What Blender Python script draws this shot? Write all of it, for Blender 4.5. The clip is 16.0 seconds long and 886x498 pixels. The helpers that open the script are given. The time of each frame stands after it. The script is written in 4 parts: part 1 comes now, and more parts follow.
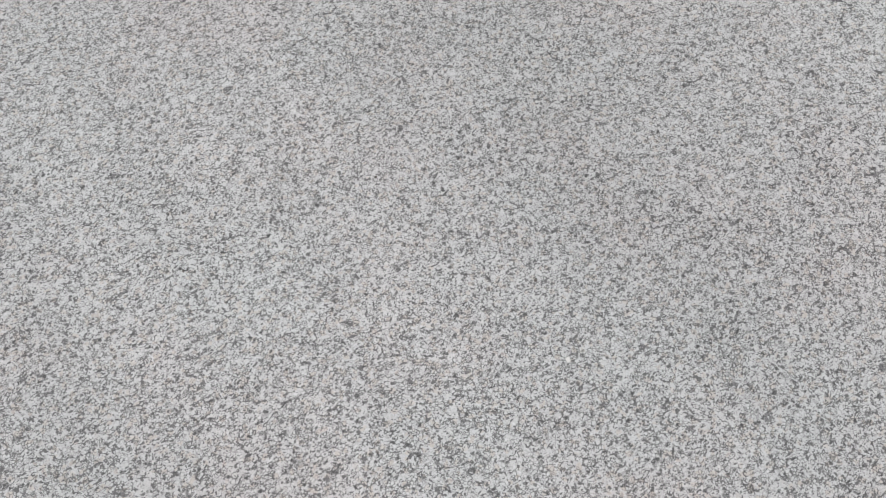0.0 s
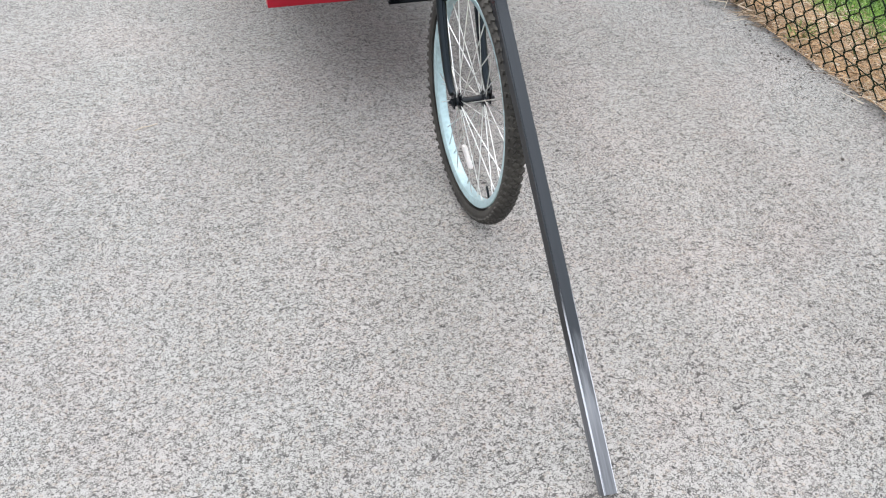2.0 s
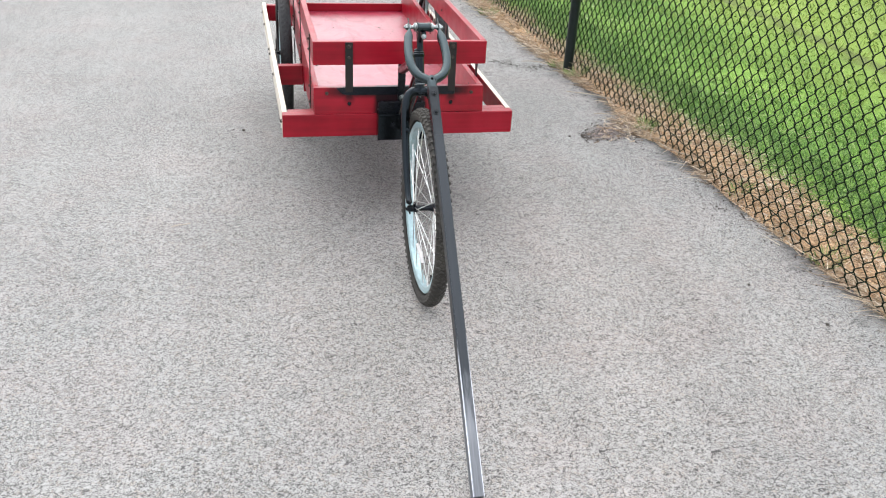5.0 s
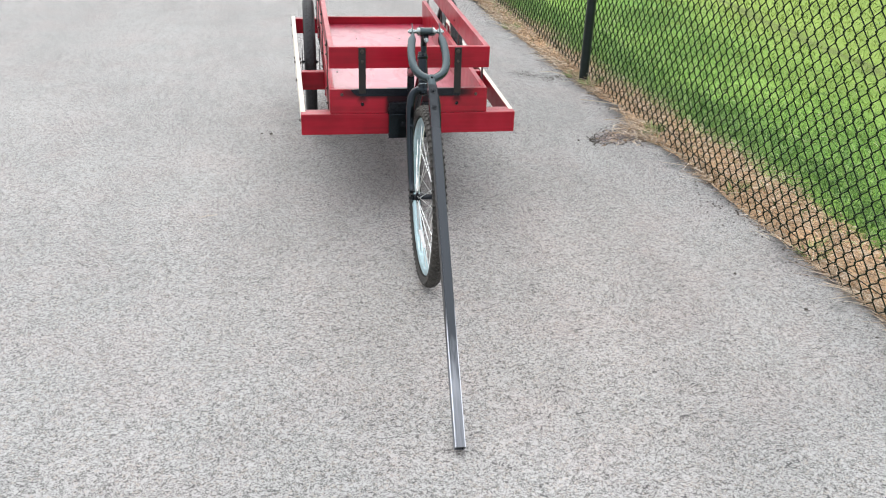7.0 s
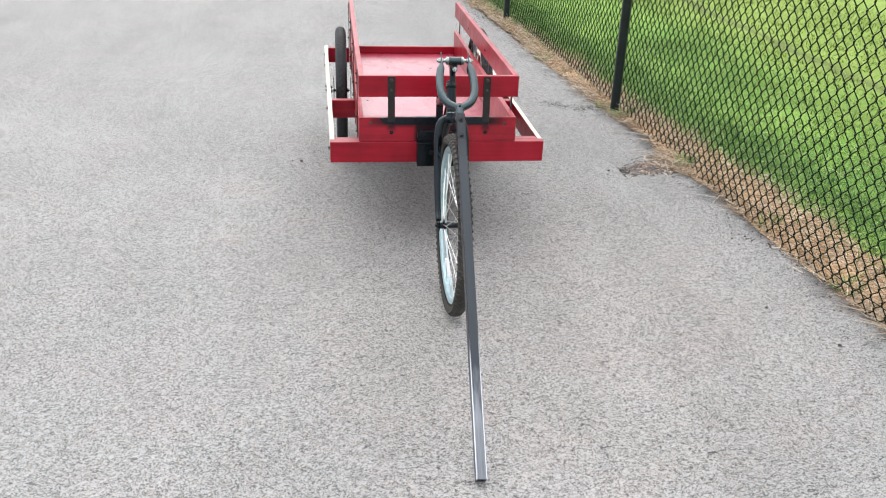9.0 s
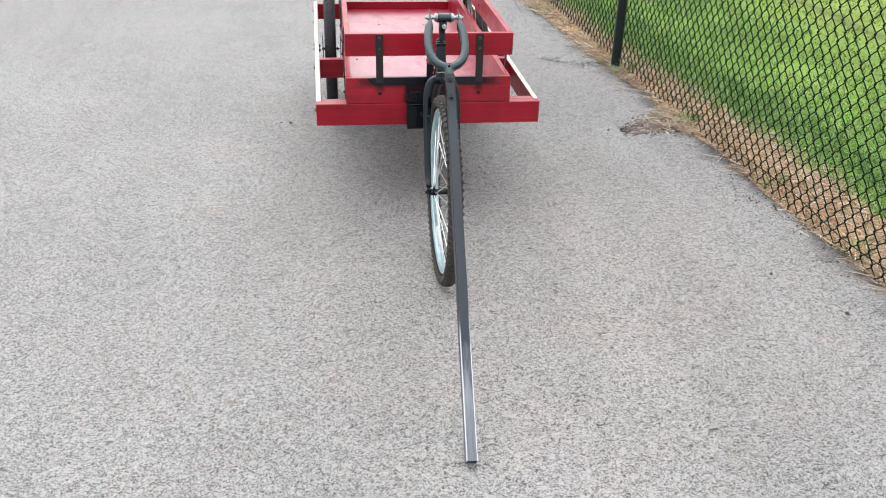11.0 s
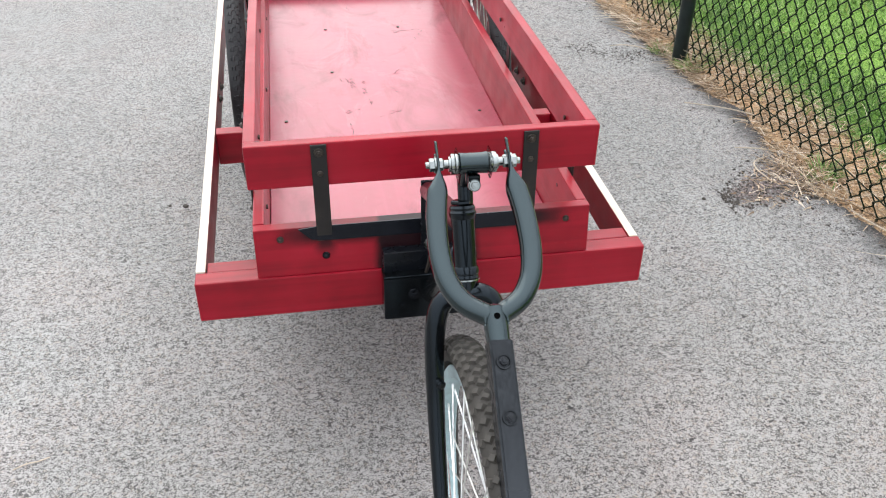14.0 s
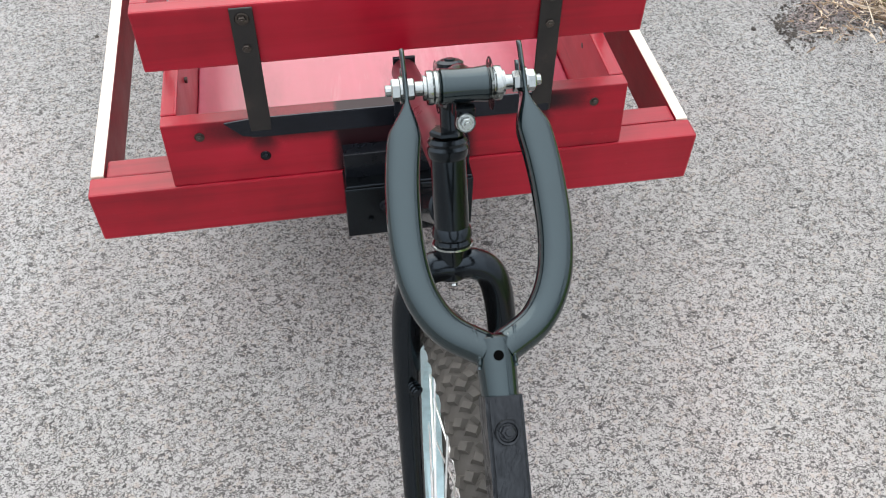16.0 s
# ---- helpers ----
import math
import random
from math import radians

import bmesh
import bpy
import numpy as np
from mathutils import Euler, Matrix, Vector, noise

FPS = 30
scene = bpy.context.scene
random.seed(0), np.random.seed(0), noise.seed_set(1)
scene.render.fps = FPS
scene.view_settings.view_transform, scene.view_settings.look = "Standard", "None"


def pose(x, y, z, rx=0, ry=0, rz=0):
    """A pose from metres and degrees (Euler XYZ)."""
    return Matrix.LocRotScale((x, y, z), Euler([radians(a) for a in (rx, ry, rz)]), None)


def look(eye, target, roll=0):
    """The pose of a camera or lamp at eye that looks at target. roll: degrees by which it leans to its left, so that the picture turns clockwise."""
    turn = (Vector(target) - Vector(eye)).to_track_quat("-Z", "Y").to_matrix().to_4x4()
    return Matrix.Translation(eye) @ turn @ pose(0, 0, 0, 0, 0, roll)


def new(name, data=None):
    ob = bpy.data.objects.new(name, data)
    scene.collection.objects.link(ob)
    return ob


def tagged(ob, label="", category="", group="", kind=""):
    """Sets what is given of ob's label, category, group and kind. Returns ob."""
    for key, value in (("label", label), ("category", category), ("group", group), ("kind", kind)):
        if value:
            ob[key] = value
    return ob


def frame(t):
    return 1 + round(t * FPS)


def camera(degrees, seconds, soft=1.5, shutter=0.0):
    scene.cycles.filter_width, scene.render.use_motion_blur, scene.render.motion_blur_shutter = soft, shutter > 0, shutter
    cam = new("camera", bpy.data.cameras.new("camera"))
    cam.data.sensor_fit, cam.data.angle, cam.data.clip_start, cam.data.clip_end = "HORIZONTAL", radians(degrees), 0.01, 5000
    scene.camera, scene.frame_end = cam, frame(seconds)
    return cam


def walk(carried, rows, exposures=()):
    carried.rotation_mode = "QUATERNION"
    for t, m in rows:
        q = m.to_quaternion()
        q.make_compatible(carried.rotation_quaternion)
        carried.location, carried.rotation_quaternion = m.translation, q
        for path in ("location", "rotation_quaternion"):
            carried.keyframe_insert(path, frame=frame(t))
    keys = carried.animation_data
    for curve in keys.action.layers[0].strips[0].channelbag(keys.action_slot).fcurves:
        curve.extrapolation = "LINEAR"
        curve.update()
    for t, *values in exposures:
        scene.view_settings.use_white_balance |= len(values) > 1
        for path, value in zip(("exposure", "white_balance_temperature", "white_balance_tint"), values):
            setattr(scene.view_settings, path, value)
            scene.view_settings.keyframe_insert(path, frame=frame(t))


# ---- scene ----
cam = camera(54.2, 16.0, 1.1)

PATH = [
    (0, (-1.157, -2.505, 1.279), (-0.693, -1.678, -0.481), 0.3),
    (0.5, (-1.073, -2.42, 1.322), (-0.596, -1.593, -0.436), -1.3),
    (0.7, (-1.04, -2.366, 1.36), (-0.508, -1.507, -0.366), -0.1),
    (0.8, (-1.017, -2.344, 1.375), (-0.448, -1.442, -0.317), 0.1),
    (1, (-0.929, -2.297, 1.394), (-0.333, -1.321, -0.247), 0.6),
    (1.5, (-0.822, -2.341, 1.433), (-0.192, -1.104, -0.005), 1.1),
    (2, (-0.73, -2.446, 1.484), (-0.217, -0.999, 0.202), 3.0),
    (2.5, (-0.702, -2.526, 1.508), (-0.209, -1.02, 0.287), 3.0),
    (3, (-0.737, -2.666, 1.55), (-0.286, -1.091, 0.403), 2.2),
    (3.5, (-0.769, -2.819, 1.59), (-0.32, -1.181, 0.535), 2.0),
    (4, (-0.693, -2.933, 1.594), (-0.229, -1.252, 0.616), 2.7),
    (4.5, (-0.572, -3.06, 1.581), (-0.13, -1.356, 0.632), 3.3),
    (4.7, (-0.559, -3.095, 1.58), (-0.132, -1.385, 0.634), 3.4),
    (6.8, (-0.465, -3.438, 1.6), (-0.131, -1.695, 0.678), 2.4),
    (7, (-0.454, -3.45, 1.594), (-0.14, -1.694, 0.688), 2.3),
    (7.5, (-0.444, -3.457, 1.601), (-0.16, -1.683, 0.722), 2.1),
    (8, (-0.449, -3.46, 1.598), (-0.187, -1.671, 0.743), 2.1),
    (8.5, (-0.443, -3.446, 1.591), (-0.193, -1.651, 0.745), 2.1),
    (9, (-0.432, -3.441, 1.587), (-0.188, -1.646, 0.739), 2.1),
    (11.3, (-0.37, -3.244, 1.558), (-0.133, -1.499, 0.611), 1.4),
    (11.5, (-0.395, -3.115, 1.542), (-0.144, -1.374, 0.59), 1.4),
    (12, (-0.411, -2.812, 1.547), (-0.045, -1.108, 0.566), 2.6),
    (12.5, (-0.33, -2.454, 1.524), (0.031, -0.761, 0.522), 2.1),
    (13, (-0.309, -2.065, 1.492), (0.022, -0.389, 0.452), 1.8),
    (13.5, (-0.293, -1.698, 1.496), (0.026, -0.043, 0.419), 1.4),
    (14, (-0.218, -1.381, 1.446), (0.074, 0.247, 0.322), 0.9),
    (14.5, (-0.212, -1.145, 1.374), (0.064, 0.303, 0.023), 0.4),
    (15, (-0.166, -1.014, 1.348), (0.131, 0.313, -0.119), 0.9),
    (15.5, (-0.125, -0.951, 1.337), (0.139, 0.364, -0.147), 1.4),
    (16, (-0.116, -0.926, 1.328), (0.13, 0.375, -0.171), 1.5),
]
walk(cam, [(t, look(eye, target, roll)) for t, eye, target, roll in PATH],
     [(0.0, 0.43), (0.8, 0.49), (1.5, 0.74), (2.0, 0.85), (3.0, 0.87), (4.5, 0.89), (6.8, 0.86), (9.2, 0.86), (12.0, 0.79), (12.5, 0.80), (14.0, 0.87), (16.0, 0.92)])

# ---- light ----
SUN_ELEVATION, SUN_AZIMUTH = 50.0, 352.0
world = bpy.data.worlds.new("overcast_sky")
scene.world = world
world.use_nodes = True
wt = world.node_tree
sky = wt.nodes.new("ShaderNodeTexSky")
sky.sky_type = "NISHITA"
sky.sun_disc = False
sky.sun_elevation, sky.sun_rotation = radians(SUN_ELEVATION), radians(SUN_AZIMUTH)
sky.dust_density, sky.air_density = 4.0, 1.2
cloud = wt.nodes.new("ShaderNodeMix")
cloud.data_type = "RGBA"
cloud.inputs[0].default_value = 0.82
# overcast: the cloud is brighter overhead than near the horizon
direction = wt.nodes.new("ShaderNodeTexCoord")
split = wt.nodes.new("ShaderNodeSeparateXYZ")
wt.links.new(direction.outputs["Generated"], split.inputs[0])
veil = wt.nodes.new("ShaderNodeValToRGB")
veil.color_ramp.elements[0].color = (0.40, 0.412, 0.438, 1)
veil.color_ramp.elements[1].color = (1.25, 1.288, 1.355, 1)
wt.links.new(split.outputs[2], veil.inputs[0])
grey = wt.nodes.new("ShaderNodeMix")
grey.data_type, grey.blend_type = "RGBA", "MULTIPLY"
grey.inputs[0].default_value = 1.0
grey.inputs[7].default_value = (9.2, 9.2, 9.2, 1)
wt.links.new(veil.outputs[0], grey.inputs[6])
wt.links.new(grey.outputs[2], cloud.inputs[7])
wt.links.new(sky.outputs[0], cloud.inputs[6])
wt.links.new(cloud.outputs[2], wt.nodes["Background"].inputs[0])
wt.nodes["Background"].inputs[1].default_value = 0.158
sun = new("sun", bpy.data.lights.new("sun", "SUN"))
sun.data.energy, sun.data.angle, sun.data.color = 0.72, radians(75), (1.0, 0.97, 0.93)
_az, _el = radians(SUN_AZIMUTH), radians(SUN_ELEVATION)
sun.matrix_basis = look((0, 0, 0), (-math.sin(_az) * math.cos(_el), -math.cos(_az) * math.cos(_el), -math.sin(_el)))


# ---- materials ----
class Nodes:
    """A small builder for node materials."""

    def __init__(self, name):
        self.mat = bpy.data.materials.new(name)
        self.mat.use_nodes = True
        self.t = self.mat.node_tree
        self.bsdf = self.t.nodes["Principled BSDF"]
        self.co = self.t.nodes.new("ShaderNodeTexCoord").outputs["Object"]

    def link(self, a, b):
        if hasattr(a, "is_output"):
            self.t.links.new(a, b)
        else:
            b.default_value = a

    def node(self, kind, **inputs):
        n = self.t.nodes.new(kind)
        for k, v in inputs.items():
            self.link(v, n.inputs[k.replace("_", " ")])
        return n

    def scaled(self, sx, sy, sz, shift=(0, 0, 0), src=None):
        n = self.node("ShaderNodeMapping")
        self.link(src or self.co, n.inputs["Vector"])
        n.inputs["Scale"].default_value = (sx, sy, sz)
        n.inputs["Location"].default_value = shift
        return n.outputs[0]

    def noise(self, scale, detail=3.0, rough=0.55, vec=None, distort=0.0):
        n = self.node("ShaderNodeTexNoise", Scale=scale, Detail=detail, Roughness=rough, Distortion=distort)
        self.link(vec or self.co, n.inputs["Vector"])
        return n.outputs["Fac"]

    def voronoi(self, scale, feature="F1", vec=None, rand=1.0):
        n = self.t.nodes.new("ShaderNodeTexVoronoi")
        n.feature = feature
        n.inputs["Scale"].default_value = scale
        n.inputs["Randomness"].default_value = rand
        self.link(vec or self.co, n.inputs["Vector"])
        return n

    def ramp(self, fac, *stops, ease="LINEAR"):
        n = self.t.nodes.new("ShaderNodeValToRGB")
        n.color_ramp.interpolation = ease
        e = n.color_ramp.elements
        while len(e) < len(stops):
            e.new(0.5)
        for el, (p, c) in zip(e, stops):
            el.position = p
            el.color = (*c, 1) if isinstance(c, tuple) else (c, c, c, 1)
        self.link(fac, n.inputs[0])
        return n.outputs[0]

    def mix(self, fac, a, b, mode="MIX"):
        n = self.t.nodes.new("ShaderNodeMix")
        n.data_type, n.blend_type = "RGBA", mode
        for v, i in ((fac, 0), (a, 6), (b, 7)):
            if isinstance(v, tuple) and len(v) == 3:
                v = (*v, 1)
            self.link(v, n.inputs[i])
        return n.outputs[2]

    def math(self, op, a, b=0.0, c=0.0, clamp=False):
        n = self.t.nodes.new("ShaderNodeMath")
        n.operation, n.use_clamp = op, clamp
        for i, v in enumerate((a, b, c)):
            self.link(v, n.inputs[i])
        return n.outputs[0]

    def xyz(self):
        n = self.node("ShaderNodeSeparateXYZ")
        self.link(self.co, n.inputs[0])
        return n.outputs

    def random(self):
        return self.t.nodes.new("ShaderNodeObjectInfo").outputs["Random"]

    def island(self):
        return self.t.nodes.new("ShaderNodeNewGeometry").outputs["Random Per Island"]

    def bump(self, height, strength=0.3, dist=0.001, under=None):
        n = self.node("ShaderNodeBump", Strength=strength, Distance=dist)
        self.link(height, n.inputs["Height"])
        if under is not None:
            self.link(under, n.inputs["Normal"])
        return n.outputs[0]

    def done(self, color, rough, metal=0.0, normal=None, spec=0.5, coat=0.0, coat_rough=0.1):
        i = self.bsdf.inputs
        self.link((*color, 1) if isinstance(color, tuple) else color, i["Base Color"])
        self.link(rough, i["Roughness"])
        self.link(metal, i["Metallic"])
        self.link(spec, i["Specular IOR Level"])
        i["Coat IOR"].default_value = 1.65
        i["Coat Weight"].default_value, i["Coat Roughness"].default_value = coat, coat_rough
        if normal is not None:
            self.link(normal, i["Normal"])
        return self.mat


def red_paint(name, axis, overspray=False):
    n = Nodes(name)
    s = [38.0, 38.0, 38.0]
    s["xyz".index(axis)] = 1.6
    grain = n.noise(1.0, 4, 0.6, n.scaled(*s, shift=(3, 7, 1)), 0.6)
    cloud_ = n.noise(7.0, 3)
    col = n.ramp(n.math("MULTIPLY_ADD", grain, 0.45, n.math("MULTIPLY", cloud_, 0.55)),
                 (0.32, (0.160, 0.0023, 0.0090)), (0.5, (0.252, 0.0038, 0.0140)), (0.70, (0.330, 0.0072, 0.0225)))
    spec = 0.24
    knots = n.voronoi(5.5, vec=n.scaled(1, 0.55, 1)).outputs["Distance"]
    col = n.mix(n.ramp(knots, (0.03, 0.55), (0.07, 0.0)), col, (0.16, 0.012, 0.02))
    scuff = n.ramp(n.noise(26.0, 5, 0.7, distort=1.5), (0.66, 0.0), (0.74, 1.0))
    col = n.mix(n.math("MULTIPLY", scuff, 0.16), col, (0.45, 0.12, 0.13))
    if overspray:
        x, y, z = n.xyz()
        ax = n.math("ABSOLUTE", x)
        wob = n.math("MULTIPLY_ADD", n.noise(14.0, 2), 0.014, -0.007)
        wob = n.math("ADD", wob, n.math("MULTIPLY_ADD", n.noise(420.0, 2), 0.008, -0.004))
        bar = n.math("SUBTRACT", n.math("SUBTRACT", n.math("ABSOLUTE", n.math("SUBTRACT", z, 0.543)), wob), 0.008)
        bar = n.ramp(n.math("MULTIPLY_ADD", bar, 18.0, 0.4, clamp=True), (0.36, 0.96), (0.80, 0.0), ease="EASE")
        ends = n.ramp(n.math("ADD", ax, n.math("MULTIPLY", wob, 3.0)), (0.215, 1.0), (0.250, 0.72), (0.300, 0.0), ease="EASE")
        leg = n.math("SUBTRACT", n.math("SUBTRACT", n.math("ABSOLUTE", n.math("SUBTRACT", ax, 0.197)), wob), 0.007)
        leg = n.ramp(n.math("MULTIPLY_ADD", leg, 18.0, 0.4, clamp=True), (0.36, 0.85), (0.80, 0.0), ease="EASE")
        down_ = n.ramp(z, (0.485, 0.0), (0.525, 1.0), ease="EASE")
        mid = n.math("SUBTRACT", n.math("SUBTRACT", ax, wob), 0.091)
        mid = n.ramp(n.math("MULTIPLY_ADD", mid, 16.0, 0.4, clamp=True), (0.36, 0.96), (0.72, 0.0), ease="EASE")
        mask = n.math("MAXIMUM", n.math("MAXIMUM", n.math("MULTIPLY", bar, ends), n.math("MULTIPLY", leg, down_)), mid)
        col = n.mix(mask, col, (0.007, 0.0065, 0.008))
        spec = n.math("MULTIPLY_ADD", mask, -0.14, 0.24)
    rough = n.math("MULTIPLY_ADD", n.noise(12.0, 4), 0.3, 0.2)
    return n.done(col, rough, 0, n.bump(grain, 0.25, 0.0012, n.bump(n.noise(220, 2), 0.12, 0.0004)), spec, 0.12, 0.24)


def deck_paint():
    n = Nodes("red_deck_paint")
    grain = n.noise(1.0, 4, 0.6, n.scaled(30, 1.4, 30), 0.8)
    worn = n.noise(3.2, 4, 0.6)
    col = n.ramp(n.math("MULTIPLY_ADD", grain, 0.3, n.math("MULTIPLY", worn, 0.7)),
                 (0.3, (0.23, 0.010, 0.030)), (0.52, (0.29, 0.017, 0.047)), (0.72, (0.34, 0.030, 0.068)))
    scr = n.ramp(n.noise(1.0, 5, 0.7, n.scaled(26, 9, 1), 2.0), (0.66, 0.0), (0.7, 1.0))
    near = n.ramp(n.noise(2.1, 2), (0.5, 0.0), (0.62, 1.0))
    col = n.mix(n.math("MULTIPLY", n.math("MULTIPLY", scr, near), 0.7), col, (0.10, 0.02, 0.028))
    smudge = n.ramp(n.noise(1.0, 5, 0.65, n.scaled(7, 3.2, 1, (2, 5, 0)), 1.0), (0.5, 0.0), (0.70, 0.7))
    col = n.mix(smudge, col, (0.15, 0.016, 0.028))
    dust = n.ramp(n.noise(1.0, 6, 0.7, n.scaled(5, 2.2, 1, (8, 1, 0)), 1.4), (0.56, 0.0), (0.76, 0.4))
    col = n.mix(dust, col, (0.42, 0.15, 0.18))
    rough = n.math("ADD", n.math("MULTIPLY_ADD", worn, 0.3, 0.24), n.math("MULTIPLY", smudge, 0.25))
    return n.done(col, rough, 0, n.bump(worn, 0.25, 0.012, n.bump(grain, 0.1, 0.0006)), 0.3, 0.6, 0.24)


def white_wood():
    n = Nodes("cream_white_wood_paint")
    grain = n.noise(1.0, 4, 0.6, n.scaled(45, 1.5, 45), 0.5)
    col = n.ramp(grain, (0.3, (0.50, 0.43, 0.34)), (0.55, (0.63, 0.575, 0.49)), (0.8, (0.70, 0.66, 0.59)))
    dirt = n.ramp(n.noise(9, 5, 0.65), (0.56, 0.0), (0.75, 0.55))
    col = n.mix(dirt, col, (0.42, 0.35, 0.27))
    return n.done(col, 0.6, 0, n.bump(grain, 0.3, 0.001))


def black_enamel(name, base=0.0028, rough=0.2, tint=(0.85, 1.0, 1.15), spec=0.2, sheen=(1, 1, 1)):
    n = Nodes(name)
    n.bsdf.inputs["Specular Tint"].default_value = (*sheen, 1)
    w = n.noise(14.0, 4, 0.6)
    lo, hi = base * 0.7, base * 1.7
    col = n.ramp(w, (0.3, tuple(lo * c for c in tint)), (0.7, tuple(hi * c for c in tint)))
    chips = n.ramp(n.noise(95.0, 3, 0.6), (0.73, 0.0), (0.76, 0.6))
    col = n.mix(chips, col, (0.09, 0.08, 0.075))
    r = n.math("MULTIPLY_ADD", n.noise(30.0, 3), 0.22, rough - 0.1)
    relief = n.bump(n.noise(120.0, 2), 0.14, 0.0005)
    return n.done(col, r, 0, relief, spec)


def strap_iron():
    n = Nodes("dull_black_strap_iron")
    w = n.noise(22.0, 5, 0.65)
    col = n.ramp(w, (0.35, (0.009, 0.008, 0.008)), (0.62, (0.017, 0.014, 0.013)), (0.78, (0.045, 0.028, 0.022)))
    return n.done(col, n.math("MULTIPLY_ADD", w, 0.3, 0.35), 0.25, n.bump(n.noise(140, 3), 0.3, 0.0005))


def handle_paint(name, edge):
    """Brushed black paint, lumpy at the top of the tube and rubbed through to steel at its low end."""
    n = Nodes(name)
    n.bsdf.inputs["Specular Tint"].default_value = (0.86, 0.93, 1.0, 1)
    z = n.xyz()[2]
    w = n.noise(1.0, 4, 0.6, n.scaled(90, 90, 5))
    col = n.ramp(w, (0.3, (0.0036, 0.0042, 0.0056)), (0.7, (0.0085, 0.0098, 0.0125)))
    top = n.ramp(n.math("MULTIPLY", z, 2.0, clamp=True), (0.10, 1.0), (0.50, 0.0), ease="EASE")
    # near the top a dark reflection is put into the colour
    col = n.mix(top, col, (0.0022, 0.0026, 0.0034))
    run = n.noise(1.0, 4, 0.62, n.scaled(95, 95, 34), 2.4)
    lumps = n.math("MULTIPLY", n.ramp(run, (0.50, 0.0), (0.66, 1.0)), top)
    rough = n.math("MULTIPLY_ADD", top, -0.14, n.math("MULTIPLY_ADD", n.noise(30.0, 3), 0.16, 0.24))
    # thick glossy runs; the duller coat between them imitates a dark reflection
    gloss = n.ramp(n.noise(1.0, 4, 0.7, n.scaled(120, 120, 60, (4, 2, 9)), 1.6), (0.46, 0.30), (0.68, 0.44))
    spec = n.mix(top, (0.48, 0.48, 0.48), gloss)
    # rubbed steel
    k = n.math("ADD", z, n.math("MULTIPLY_ADD", n.noise(1.0, 4, 0.65, n.scaled(60, 60, 6)), 0.30, -0.15))
    lo = 0.90 if edge else 1.0
    bare = n.ramp(n.math("MULTIPLY_ADD", k, 4.0, -4.0 * lo + 0.5, clamp=True), (0.2, 0.0), (0.8, 1.0), ease="EASE")
    steel = n.ramp(w, (0.3, (0.42, 0.43, 0.46)), (0.7, (0.60, 0.61, 0.64))) if edge else n.ramp(w, (0.3, (0.10, 0.103, 0.112)), (0.7, (0.20, 0.205, 0.218)))
    col = n.mix(bare, col, steel)
    metal = n.math("MULTIPLY", bare, 0.85 if edge else 0.6)
    relief = n.bump(lumps, 0.35, 0.0014, n.bump(n.noise(140.0, 2), 0.10, 0.0004))
    return n.done(col, rough, metal, relief, spec)


def bright_metal(name, color, rough=0.25, metal=1.0):
    n = Nodes(name)
    w = n.noise(60.0, 4, 0.6)
    col = n.ramp(w, (0.3, tuple(0.72 * c for c in color)), (0.7, color))
    return n.done(col, n.math("MULTIPLY_ADD", w, 0.25, rough - 0.1), metal, n.bump(w, 0.1, 0.0004))


def rubber(name, base, dust):
    n = Nodes(name)
    w = n.noise(11.0, 4, 0.6)
    fine = n.noise(160.0, 3)
    col = n.ramp(w, (0.3, base), (0.75, dust))
    return n.done(col, n.math("MULTIPLY_ADD", fine, 0.25, 0.55), 0, n.bump(fine, 0.3, 0.0005), 0.35)


